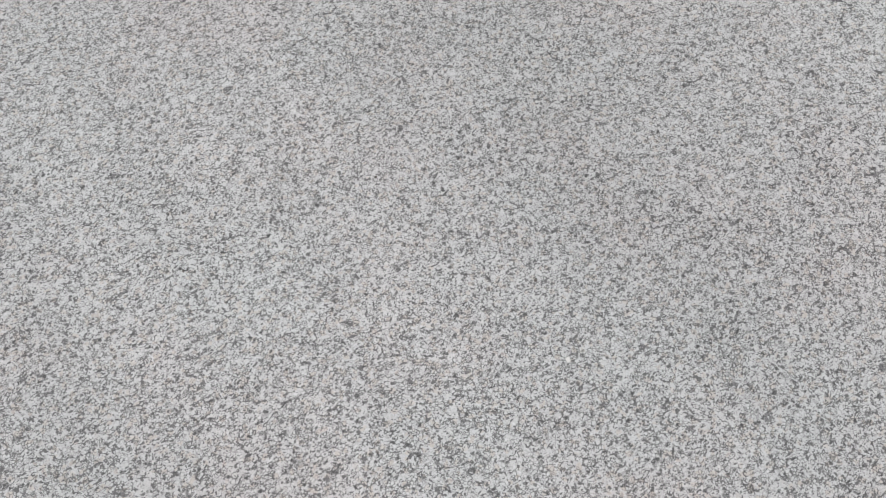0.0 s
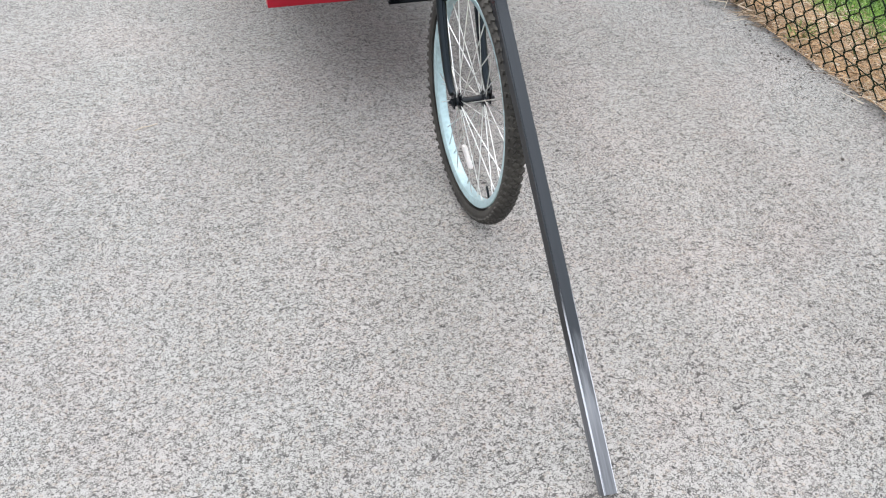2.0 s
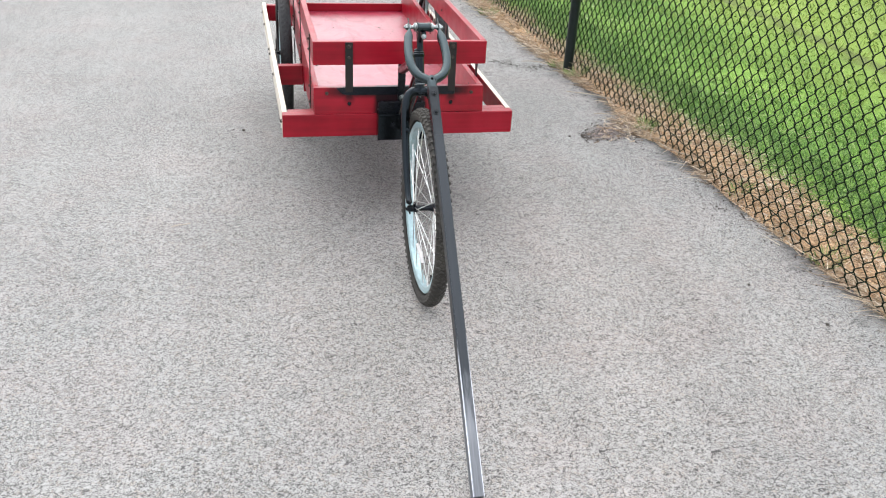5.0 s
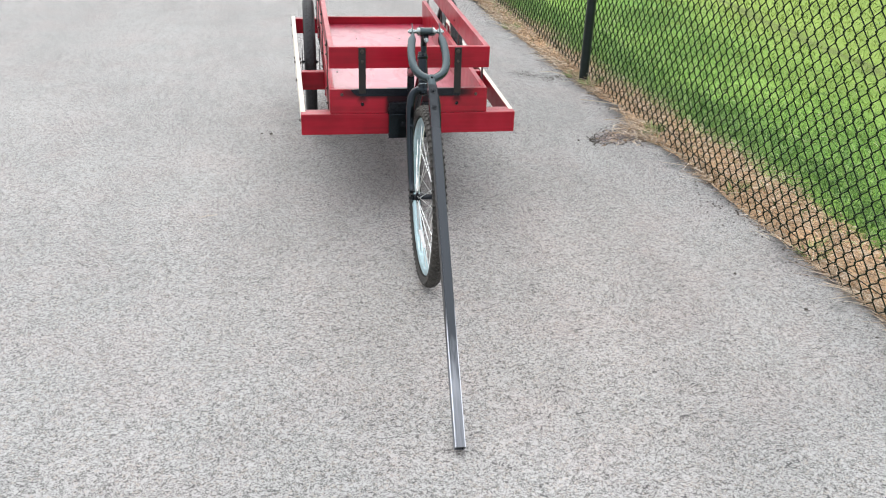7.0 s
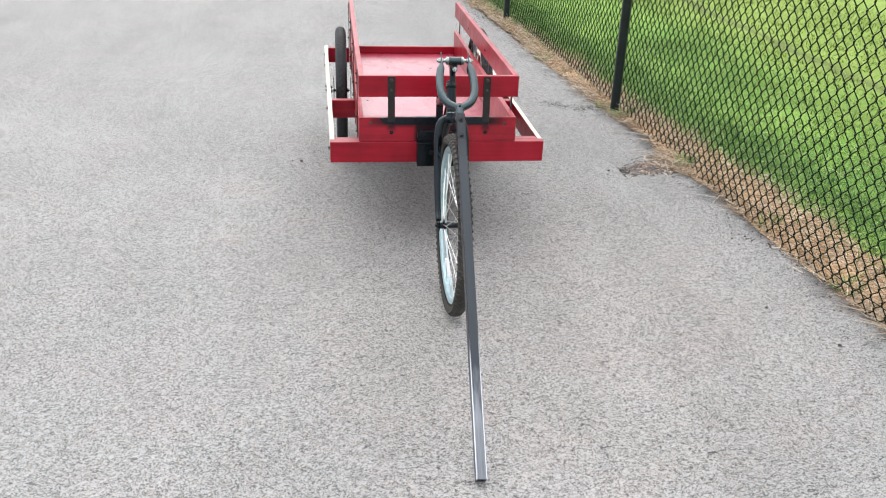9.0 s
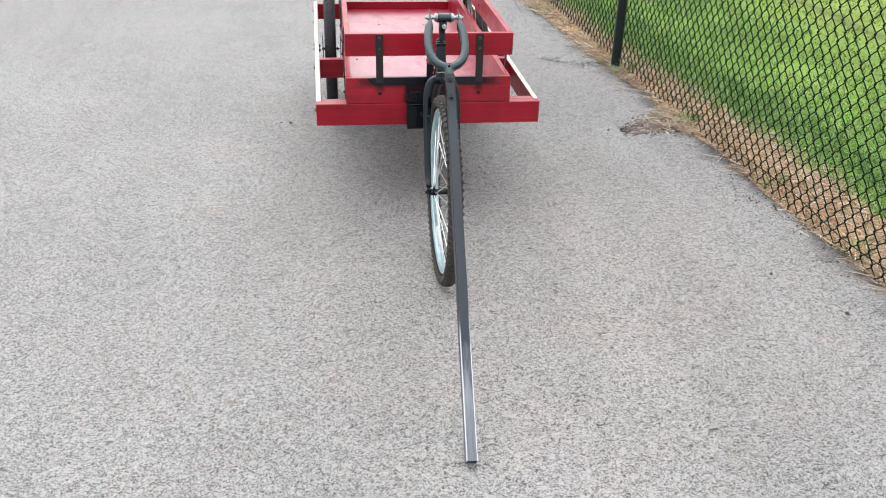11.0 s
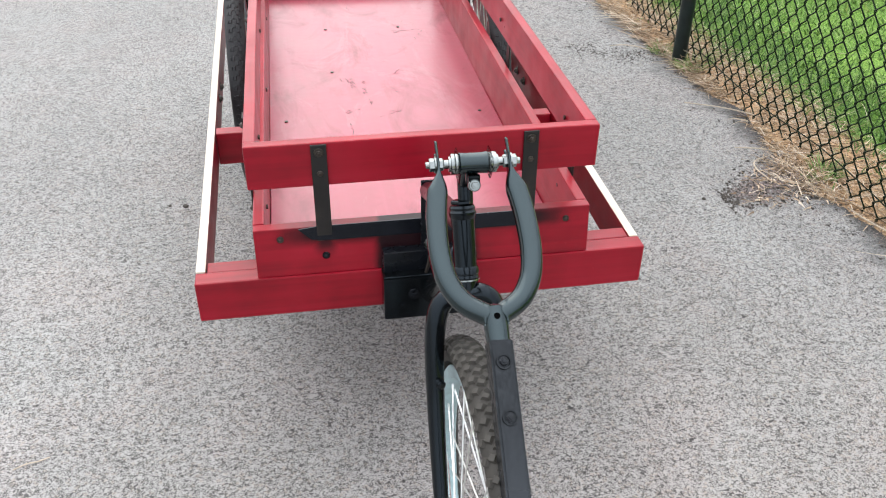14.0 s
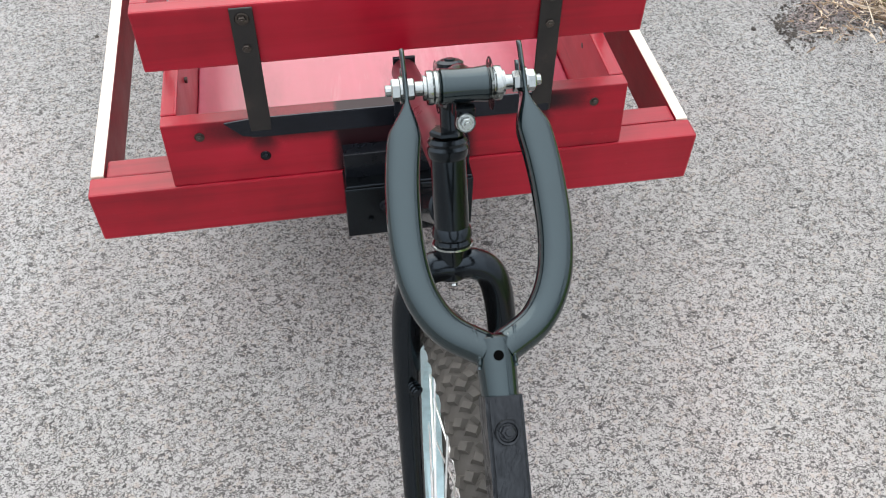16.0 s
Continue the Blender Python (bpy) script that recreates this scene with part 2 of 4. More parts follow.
def asphalt():
    n = Nodes("weathered_grey_asphalt")
    warp = n.node("ShaderNodeTexNoise", Scale=60.0, Detail=1.0)
    n.link(n.co, warp.inputs["Vector"])
    v = n.node("ShaderNodeVectorMath")
    v.operation = "MULTIPLY_ADD"
    n.link(warp.outputs["Color"], v.inputs[0])
    v.inputs[1].default_value = (0.008, 0.008, 0.0)
    n.link(n.co, v.inputs[2])
    vec = v.outputs[0]
    small = n.voronoi(300.0, vec=vec)
    big = n.voronoi(150.0, vec=vec)
    edge = n.voronoi(200.0, "DISTANCE_TO_EDGE", vec=vec).outputs["Distance"]
    sep = n.node("ShaderNodeSeparateColor")
    n.link(small.outputs["Color"], sep.inputs[0])
    sep2 = n.node("ShaderNodeSeparateColor")
    n.link(big.outputs["Color"], sep2.inputs[0])
    # pale aggregate in a grey binder
    col = n.ramp(sep.outputs[0], (0.0, (0.276, 0.270, 0.260)), (0.25, (0.330, 0.323, 0.312)),
                 (0.75, (0.344, 0.337, 0.325)), (1.0, (0.372, 0.364, 0.352)))
    col = n.mix(n.ramp(sep2.outputs[1], (0.72, 0.0), (0.8, 0.5)), col, (0.355, 0.342, 0.322))
    warm = n.ramp(sep2.outputs[2], (0.86, 0.0), (0.9, 0.35))
    col = n.mix(warm, col, (0.30, 0.235, 0.18))
    pits = n.ramp(edge, (0.0, 0.95), (0.15, 0.0))
    gaps = n.ramp(n.noise(74.0, 2, 0.5, distort=1.2), (0.44, 0.12), (0.60, 1.0))
    col = n.mix(n.math("MULTIPLY", pits, gaps), col, (0.045, 0.043, 0.042))
    specks = n.ramp(n.noise(172.0, 1, 0.5, n.scaled(0.8, 1.0, 1.0), 1.6), (0.574, 0.0), (0.600, 1.0))
    col = n.mix(specks, col, (0.090, 0.087, 0.084))
    wide = n.node("ShaderNodeTexNoise", Scale=110.0, Detail=2.0)
    n.link(n.co, wide.inputs["Vector"])
    bent = n.node("ShaderNodeVectorMath")
    bent.operation = "MULTIPLY_ADD"
    n.link(wide.outputs["Color"], bent.inputs[0])
    bent.inputs[1].default_value = (0.014, 0.011, 0.0)
    n.link(n.co, bent.inputs[2])
    dots = n.voronoi(96.0, vec=bent.outputs[0])
    pick = n.node("ShaderNodeSeparateColor")
    n.link(dots.outputs["Color"], pick.inputs[0])
    pock = n.math("MULTIPLY", n.ramp(dots.outputs["Distance"], (0.20, 1.0), (0.29, 0.0)), n.math("GREATER_THAN", pick.outputs[0], 0.5))
    col = n.mix(n.math("MULTIPLY", pock, 0.7), col, (0.026, 0.025, 0.025))
    fleck = n.ramp(n.noise(84.0, 2, 0.5, n.scaled(0.72, 1.0, 1.0, (1, 6, 0)), 2.0), (0.622, 0.0), (0.648, 0.85))
    fleck = n.math("MULTIPLY", fleck, n.ramp(n.noise(4.0, 3, 0.6), (0.35, 0.6), (0.6, 1.0)))
    col = n.mix(fleck, col, (0.036, 0.034, 0.034))
    # larger dark flecks, most of them on the verge side
    coarse_fleck = n.ramp(n.noise(52.0, 3, 0.6, n.scaled(0.7, 1.0, 1.0, (5, 2, 0)), 1.6), (0.632, 0.0), (0.655, 0.9))
    coarse_fleck = n.math("MULTIPLY", coarse_fleck, n.ramp(n.math("MULTIPLY_ADD", n.xyz()[0], 0.4, 0.5, clamp=True), (0.05, 0.45), (0.55, 1.0)))
    col = n.mix(coarse_fleck, col, (0.040, 0.038, 0.038))
    pale = n.ramp(n.noise(70.0, 2, 0.5, n.scaled(0.8, 1.0, 1.0, (9, 3, 0)), 2.0), (0.65, 0.0), (0.70, 0.18))
    col = n.mix(pale, col, (0.51, 0.495, 0.475))
    tone = n.ramp(n.noise(2.6, 3, 0.6), (0.36, (0.985, 1.003, 1.0)), (0.5, (0.995, 1.0, 0.998)), (0.64, (1.018, 0.995, 0.99)))
    col = n.mix(1.0, col, tone, "MULTIPLY")
    patch = n.ramp(n.noise(1.1, 5, 0.62), (0.3, 0.90), (0.7, 1.07))
    col = n.mix(1.0, col, patch, "MULTIPLY")
    lane = n.ramp(n.noise(1.0, 4, 0.6, n.scaled(2.6, 0.28, 1.0)), (0.32, 0.94), (0.68, 1.05))
    col = n.mix(1.0, col, lane, "MULTIPLY")
    # damp, organic staining beside the verge
    x, y, z = n.xyz()
    off = n.math("ADD", x, n.math("MULTIPLY_ADD", y, 0.07, -1.55))
    off = n.math("ADD", off, n.math("MULTIPLY_ADD", n.noise(5.0, 4, 0.6), 0.5, -0.25))
    stain = n.ramp(n.math("MULTIPLY_ADD", off, 2.5, 0.75, clamp=True), (0.42, 0.0), (0.78, 0.52), ease="EASE")
    col = n.mix(stain, col, (0.075, 0.074, 0.075))
    rim_ = n.math("ADD", x, n.math("MULTIPLY_ADD", y, 0.068, -1.545))
    rim_ = n.math("ADD", rim_, n.math("MULTIPLY_ADD", n.noise(16.0, 4, 0.65), 0.16, -0.08))
    crumble = n.ramp(n.math("MULTIPLY_ADD", rim_, 5.0, 0.6, clamp=True), (0.28, 0.0), (0.62, 0.75), ease="EASE")
    col = n.mix(crumble, col, (0.042, 0.040, 0.039))
    # warm bounce off the red wagon, put into the colour round the front wheel
    far = n.math("SQRT", n.math("ADD", n.math("POWER", n.math("SUBTRACT", x, 0.35), 2.0), n.math("POWER", n.math("ADD", y, 0.65), 2.0)))
    far = n.math("ADD", far, n.math("MULTIPLY_ADD", n.noise(2.4, 4, 0.6), 1.6, -0.8))
    warm_bounce = n.ramp(n.math("MULTIPLY", far, 0.5, clamp=True), (0.2, 0.85), (0.75, 0.0), ease="EASE")
    col = n.mix(1.0, col, n.mix(warm_bounce, (1.0, 1.0, 1.0), (1.036, 0.995, 0.973)), "MULTIPLY")
    h = n.math("ADD", n.math("MULTIPLY", edge, 1.3), n.math("MULTIPLY", small.outputs["Distance"], -0.5))
    h = n.math("SUBTRACT", h, n.math("MULTIPLY", specks, 0.5))
    return n.done(col, 0.85, 0, n.bump(h, 0.6, 0.0025, n.bump(n.noise(3.0, 4), 0.15, 0.02)), 0.3)


def soil_and_turf():
    n = Nodes("verge_soil_and_turf")
    x, y, z = n.xyz()
    wob = n.math("MULTIPLY_ADD", n.noise(3.5, 4, 0.6), 0.36, -0.18)
    d = n.math("ADD", n.math("ADD", x, n.math("MULTIPLY_ADD", y, 0.105, -1.86)), wob)
    fine = n.noise(70.0, 5, 0.7)
    tan = n.ramp(fine, (0.34, (0.060, 0.040, 0.024)), (0.44, (0.36, 0.225, 0.125)), (0.64, (0.68, 0.475, 0.285)))
    blades = n.noise(1.0, 4, 0.65, n.scaled(120, 45, 1), 1.2)
    wide = n.noise(0.9, 4, 0.6)
    green = n.ramp(n.math("MULTIPLY_ADD", blades, 0.6, n.math("MULTIPLY", wide, 0.4)),
                   (0.38, (0.045, 0.105, 0.014)), (0.5, (0.125, 0.245, 0.038)), (0.62, (0.27, 0.41, 0.085)))
    # the field dries to yellow-green away from the fence, with a worn track along it
    away = n.math("ADD", n.math("MULTIPLY_ADD", x, 0.7, -1.85), n.math("MULTIPLY_ADD", n.noise(0.8, 4, 0.6), 1.0, -0.5))
    yellow = n.ramp(n.math("ADD", away, 0.0, clamp=True), (0.0, 0.0), (0.6, 0.6))
    green = n.mix(yellow, green, (0.215, 0.275, 0.056))
    track = n.math("ABSOLUTE", n.math("ADD", n.math("SUBTRACT", x, 3.61), n.math("MULTIPLY_ADD", n.noise(3.0, 4, 0.65), 0.36, -0.18)))
    green = n.mix(n.ramp(track, (0.02, 0.6), (0.12, 0.0)), green, (0.075, 0.075, 0.032))
    rows = n.ramp(n.noise(1.0, 3, 0.6, n.scaled(0.35, 1.9, 1.0)), (0.62, 0.0), (0.70, 0.2))
    green = n.mix(rows, green, (0.055, 0.075, 0.022))
    m = n.ramp(n.math("MULTIPLY_ADD", d, 4.0, 0.5, clamp=True), (0.4, 0.0), (0.6, 1.0))
    return n.done(n.mix(m, tan, green), 0.9, 0, n.bump(n.math("ADD", fine, blades), 0.8, 0.012), 0.2)


def blade_material(name, *cols):
    n = Nodes(name)
    col = n.ramp(n.island(), *[(i / (len(cols) - 1), c) for i, c in enumerate(cols)])
    n.bsdf.inputs["Subsurface Weight"].default_value = 0.0
    return n.done(col, 0.6, 0, None, 0.3)


def plain(name, color, rough=0.7, metal=0.0, var=0.35):
    n = Nodes(name)
    w = n.noise(45.0, 4, 0.6)
    col = n.ramp(w, (0.3, tuple(c * (1 - var) for c in color)), (0.7, tuple(c * (1 + var) for c in color)))
    return n.done(col, rough, metal, n.bump(w, 0.3, 0.001))


RED_X = red_paint("red_paint_cross_grain", "x")
RED_Y = red_paint("red_paint_long_grain", "y")
RED_SPRAYED = red_paint("red_paint_with_black_overspray", "x", True)
DECK = deck_paint()
CREAM = white_wood()
BLACK = black_enamel("gloss_black_enamel", 0.0024, 0.16, spec=0.32, sheen=(0.70, 0.86, 1.0))
BLACK_GREEN = black_enamel("blackish_green_enamel", 0.0032, 0.12, (0.4, 1.15, 1.45), 0.76, (0.76, 0.95, 1.0))
HANDLE = handle_paint("brushed_black_handle_paint", False)
HANDLE_EDGE = handle_paint("rubbed_handle_edge", True)
BAR_PAINT = black_enamel("worn_grey_black_bar_paint", 0.005, 0.22, (0.85, 0.92, 1.3), 0.34, (0.78, 0.86, 1.0))
BLACK_DULL = black_enamel("dull_black_paint", 0.005, 0.26, (0.8, 0.95, 1.3), 0.3, (0.9, 0.95, 1.0))
MAROON = black_enamel("maroon_black_frame_paint", 0.035, 0.3, (1.7, 0.32, 0.42))
STRAP = strap_iron()
ZINC = bright_metal("zinc_plated_steel", (0.33, 0.355, 0.35), 0.16)
SPOKE = bright_metal("galvanised_spoke_wire", (0.82, 0.82, 0.80), 0.3)
BOLT = bright_metal("dark_bolt_steel", (0.10, 0.085, 0.075), 0.42)
RIM = bright_metal("pale_blue_alloy_rim", (0.45, 0.60, 0.63), 0.34, 0.45)
TYRE = rubber("dusty_black_tyre", (0.012, 0.0125, 0.014), (0.032, 0.032, 0.033))
TYRE_DUSTY = rubber("brown_dusted_tyre", (0.016, 0.0150, 0.0135), (0.050, 0.045, 0.038))
TREAD = rubber("brown_dusted_tread", (0.019, 0.0178, 0.0158), (0.066, 0.060, 0.051))
REFLECTOR = plain("white_plastic_reflector", (0.78, 0.74, 0.72), 0.3, 0, 0.1)
ASPHALT = asphalt()
TURF = soil_and_turf()
GRASS = blade_material("lawn_grass_blades", (0.030, 0.072, 0.013), (0.110, 0.205, 0.046), (0.212, 0.33, 0.090), (0.38, 0.47, 0.185))
GRASS_DEEP = blade_material("deep_green_grass", (0.026, 0.07, 0.016), (0.083, 0.17, 0.042), (0.165, 0.285, 0.078), (0.31, 0.41, 0.15))
GRASS_DRY = blade_material("yellow_green_grass", (0.05, 0.085, 0.013), (0.145, 0.215, 0.037), (0.25, 0.32, 0.07), (0.40, 0.44, 0.15))
STRAW = blade_material("dry_straw", (0.12, 0.080, 0.050), (0.34, 0.238, 0.150), (0.54, 0.42, 0.295), (0.72, 0.63, 0.51))
WIRE = black_enamel("black_green_vinyl_wire", 0.0085, 0.5, (0.75, 1.45, 0.70), 0.10)
POST = black_enamel("dark_green_post_paint", 0.010, 0.36, (0.72, 1.2, 1.1), 0.3)
DIRT = plain("dark_soil_crumbs", (0.055, 0.047, 0.040), 0.9)
GREY_SOIL = plain("grey_mauve_soil", (0.215, 0.178, 0.168), 0.95, 0, 0.6)
PEBBLE = plain("pale_pebble", (0.42, 0.40, 0.37), 0.8, 0, 0.2)
SCRATCH = plain("dark_gouge_in_paint", (0.16, 0.05, 0.06), 0.8)
# flat black that paints the shade inside the crown hole
HOLE_SHADE = Nodes("hole_shade_black").done((0.002, 0.002, 0.002), 1.0, 0, None, 0.0)
TWIG = plain("pale_dry_twig", (0.45, 0.38, 0.29), 0.8, 0, 0.2)


# ---- mesh helpers ----
def finish(name, bm, mats, smooth=False, angle=40):
    me = bpy.data.meshes.new(name)
    bmesh.ops.recalc_face_normals(bm, faces=bm.faces)
    bm.to_mesh(me)
    bm.free()
    for m in mats if isinstance(mats, (list, tuple)) else [mats]:
        me.materials.append(m)
    if smooth:
        me.polygons.foreach_set("use_smooth", [True] * len(me.polygons))
        me.set_sharp_from_angle(angle=radians(angle))
    return me


def part(name, bm, mats, parent, label="", smooth=False, m=None):
    """One mesh object under a thing or a part."""
    ob = new(name, finish(name, bm, mats, smooth))
    ob.parent = parent
    if m is not None:
        ob.matrix_basis = m
    return tagged(ob, label=label)


def thing(name, label, category, at=(0, 0, 0), **kw):
    ob = new(name)
    ob.location = at
    return tagged(ob, label=label, category=category, **kw)


def block(x0, x1, y0, y1, z0, z1, bevel=0.003, bm=None, wobble=0.0, seed=0, segments=2):
    """A board or plate with eased, slightly uneven edges."""
    own = bmesh.new()
    bmesh.ops.create_cube(own, size=1, matrix=Matrix.Translation(((x0 + x1) / 2, (y0 + y1) / 2, (z0 + z1) / 2))
                          @ Matrix.Diagonal((x1 - x0, y1 - y0, z1 - z0, 1)))
    if wobble:
        rnd = random.Random(seed)
        long = max(range(3), key=lambda i: (x1 - x0, y1 - y0, z1 - z0)[i])
        edges = [e for e in own.edges if abs((e.verts[0].co - e.verts[1].co)[long]) > 1e-4]
        bmesh.ops.subdivide_edges(own, edges=edges, cuts=7, use_grid_fill=True)
        ph = [rnd.uniform(0, 6) for _ in range(3)]
        for v in own.verts:
            for a in range(3):
                if a != long:
                    v.co[a] += wobble * math.sin(2.3 * v.co[long] + ph[a]) + rnd.uniform(-0.25, 0.25) * wobble
    sharp = [e for e in own.edges if len(e.link_faces) == 2 and e.calc_face_angle(0) > 0.8]
    if bevel:
        bmesh.ops.bevel(own, geom=sharp, offset=bevel, segments=segments, affect="EDGES", profile=0.6)
    if bm is None:
        return own
    return merge(bm, own)


def merge(bm, own, m=None):
    me = bpy.data.meshes.new("tmp")
    if m is not None:
        bmesh.ops.transform(own, matrix=m, verts=own.verts)
    own.to_mesh(me)
    own.free()
    bm.from_mesh(me)
    bpy.data.meshes.remove(me)
    return bm


def frame_to(a, b):
    """A turn and shift that lays +z along a to b."""
    d = Vector(b) - Vector(a)
    return Matrix.Translation(a) @ d.to_track_quat("Z", "Y").to_matrix().to_4x4(), d.length


def lathe(profile, n=24, bm=None, m=None, close=False):
    """Turns (radius, height) pairs round z; the ends are capped."""
    own = bmesh.new()
    rings = []
    for r, z in profile:
        rings.append([own.verts.new((r * math.cos(2 * math.pi * i / n), r * math.sin(2 * math.pi * i / n), z)) for i in range(n)])
    pairs = list(zip(rings, rings[1:])) + ([(rings[-1], rings[0])] if close else [])
    for a, b in pairs:
        for i in range(n):
            own.faces.new((a[i], a[(i + 1) % n], b[(i + 1) % n], b[i]))
    if not close:
        own.faces.new(list(reversed(rings[0])))
        own.faces.new(rings[-1])
    if m is not None:
        bmesh.ops.transform(own, matrix=m, verts=own.verts)
    return own if bm is None else merge(bm, own)


def rod(a, b, r, n=16, bm=None, r2=None, ease=0.0):
    m, length = frame_to(a, b)
    r2 = r if r2 is None else r2
    e = ease or min(r, r2) * 0.15
    return lathe([(r - e, 0), (r, e), (r2, length - e), (r2 - e, length)], n, bm, m)


def smooth_path(pts, per=6):
    """A rounded line through the points."""
    p = [Vector(q) for q in pts]
    p = [2 * p[0] - p[1]] + p + [2 * p[-1] - p[-2]]
    out = []
    for i in range(1, len(p) - 2):
        a, b, c, d = p[i - 1:i + 3]
        for k in range(per):
            t = k / per
            out.append(0.5 * ((2 * b) + (c - a) * t + (2 * a - 5 * b + 4 * c - d) * t * t + (3 * b - a - 3 * c + d) * t ** 3))
    return out + [p[-2]]


def sweep(path, radii, n=14, bm=None, flat=None, side=(1, 0, 0), corner=None):
    """A tube along a path; radii may be one or many; flat gives (half width, half depth) for each ring, the width across side;
    corner squares the section of each ring (2 is round)."""
    own = bmesh.new()
    k = len(path)
    rings = []
    up = None
    for i, p in enumerate(path):
        d = (path[min(i + 1, k - 1)] - path[max(i - 1, 0)]).normalized()
        s = Vector(side) if up is None else up
        s = (s - d * s.dot(d)).normalized()
        up = s
        q = d.cross(s)
        w, h = flat[i] if flat else ((radii[i], radii[i]) if isinstance(radii, (list, tuple)) else (radii, radii))
        e = 2 / corner[i] if corner else 1.0
        turns = [(math.cos(2 * math.pi * (j + 0.5) / n), math.sin(2 * math.pi * (j + 0.5) / n)) for j in range(n)]
        rings.append([own.verts.new(p + s * (w * math.copysign(abs(c) ** e, c)) + q * (h * math.copysign(abs(z) ** e, z))) for c, z in turns])
    for a, b in zip(rings, rings[1:]):
        for j in range(n):
            own.faces.new((a[j], a[(j + 1) % n], b[(j + 1) % n], b[j]))
    own.faces.new(list(reversed(rings[0])))
    own.faces.new(rings[-1])
    return own if bm is None else merge(bm, own)


def hex_nut(a, b, r, bm=None):
    m, length = frame_to(a, b)
    e = r * 0.12
    return lathe([(r - e, 0), (r, e), (r, length - e), (r - e, length)], 6, bm, m)


def bolt_head(at, out, r, parent, mats, name="bolt", label="", washer=True, m=None):
    """A hex head on a washer that lies on a surface and points outwards."""
    o = Vector(at)
    d = Vector(out).normalized()
    bm = bmesh.new()
    if washer:
        rod(o, o + d * r * 0.22, r * 1.55, 18, bm)
    hex_nut(o + d * r * 0.2, o + d * r * 0.95, r, bm)
    rod(o + d * r * 0.9, o + d * r * 1.25, r * 0.5, 10, bm)
    return part(name, bm, mats, parent, label, m=m)


# ---- ground ----
def edge_x(y):
    """Where the asphalt ends beside the verge."""
    swell = 0.034 * math.exp(-((y - 0.52) / 0.20) ** 2) - 0.060 * math.exp(-((y - 0.98) / 0.20) ** 2) \
        + 0.045 * math.exp(-((y - 1.5) / 0.18) ** 2) - 0.018 * math.exp(-((y - 2.9) / 0.9) ** 2)
    return 1.552 - 0.068 * y + swell + 0.020 * noise.noise((y * 1.7, 3.1, 0)) + 0.018 * noise.noise((y * 7.0, 9.2, 0))


def spread(lo, hi, step, far):
    """Even steps inside, growing steps out to the distance."""
    mid = list(np.arange(lo, hi + 1e-6, step))
    out, s, v = [], step, hi
    while v < far:
        s *= 1.5
        v += s
        out.append(v)
    inn, s, v = [], step, lo
    while v > -far:
        s *= 1.5
        v -= s
        inn.append(v)
    return inn[::-1] + mid + out


def ground_height(x, y):
    k = min(max((x - edge_x(y) + 0.05) / 0.14, 0), 1)
    k = k * k * (3 - 2 * k)
    rise = 0.032 + 0.012 * noise.noise((x * 2.2, y * 2.2, 0.5)) + 0.006 * noise.noise((x * 9, y * 9, 4))
    roll = 0.05 * noise.noise((x * 0.35, y * 0.35, 7)) * min(max((x - 2.2) / 3, 0), 1)
    return -0.03 + k * (0.03 + rise) + roll


def grid_mesh(name, xs, ys, height, mats):
    verts = [(x, y, height(x, y)) for y in ys for x in xs]
    nx = len(xs)
    faces = [(j * nx + i, j * nx + i + 1, (j + 1) * nx + i + 1, (j + 1) * nx + i) for j in range(len(ys) - 1) for i in range(nx - 1)]
    me = bpy.data.meshes.new(name)
    me.from_pydata(verts, [], faces)
    me.materials.append(mats)
    me.polygons.foreach_set("use_smooth", [True] * len(faces))
    return new(name, me)


ground = grid_mesh("ground", spread(0.9, 4.2, 0.06, 900), spread(-2.4, 9.0, 0.1, 900), ground_height, TURF)
tagged(ground, "green mown field with a dry tan verge beside the asphalt", "lawn", kind="structure")


def build_asphalt():
    ys = spread(-4.0, 9.0, 0.05, 400)
    us = [-40.0, -12.0, -6.0, -3.0, -1.5, 0.0, 0.6, 1.0, 1.25]
    verts, faces = [], []
    for y in ys:
        e = edge_x(y) + random.uniform(-0.008, 0.008)
        for u in us:
            verts.append((u, y, 0.0))
        verts += [(e - 0.05, y, 0.0), (e - 0.012, y, -0.004 + random.uniform(-0.003, 0.002)), (e + 0.004, y, -0.04)]
    n = len(us) + 3
    for j in range(len(ys) - 1):
        for i in range(n - 1):
            faces.append((j * n + i, j * n + i + 1, (j + 1) * n + i + 1, (j + 1) * n + i))
    me = bpy.data.meshes.new("pavement")
    me.from_pydata(verts, [], faces)
    me.materials.append(ASPHALT)
    return tagged(new("pavement", me), "weathered light grey asphalt with coarse speckled aggregate", "pavement", kind="structure")


build_asphalt()

# ---- wagon ----
wagon = thing("wagon", "red wooden pull wagon with bicycle wheels and long black handle", "wagon")
HALF, BOX, END = 0.45, 0.33, 1.83       # outer frame and box half widths, box length
RIGHT = 0.326                            # the low boards stop short on this side
TOP, LOW, HIGH = 0.459, 0.559, 0.730    # tops of the frame, the low boards and the upper boards

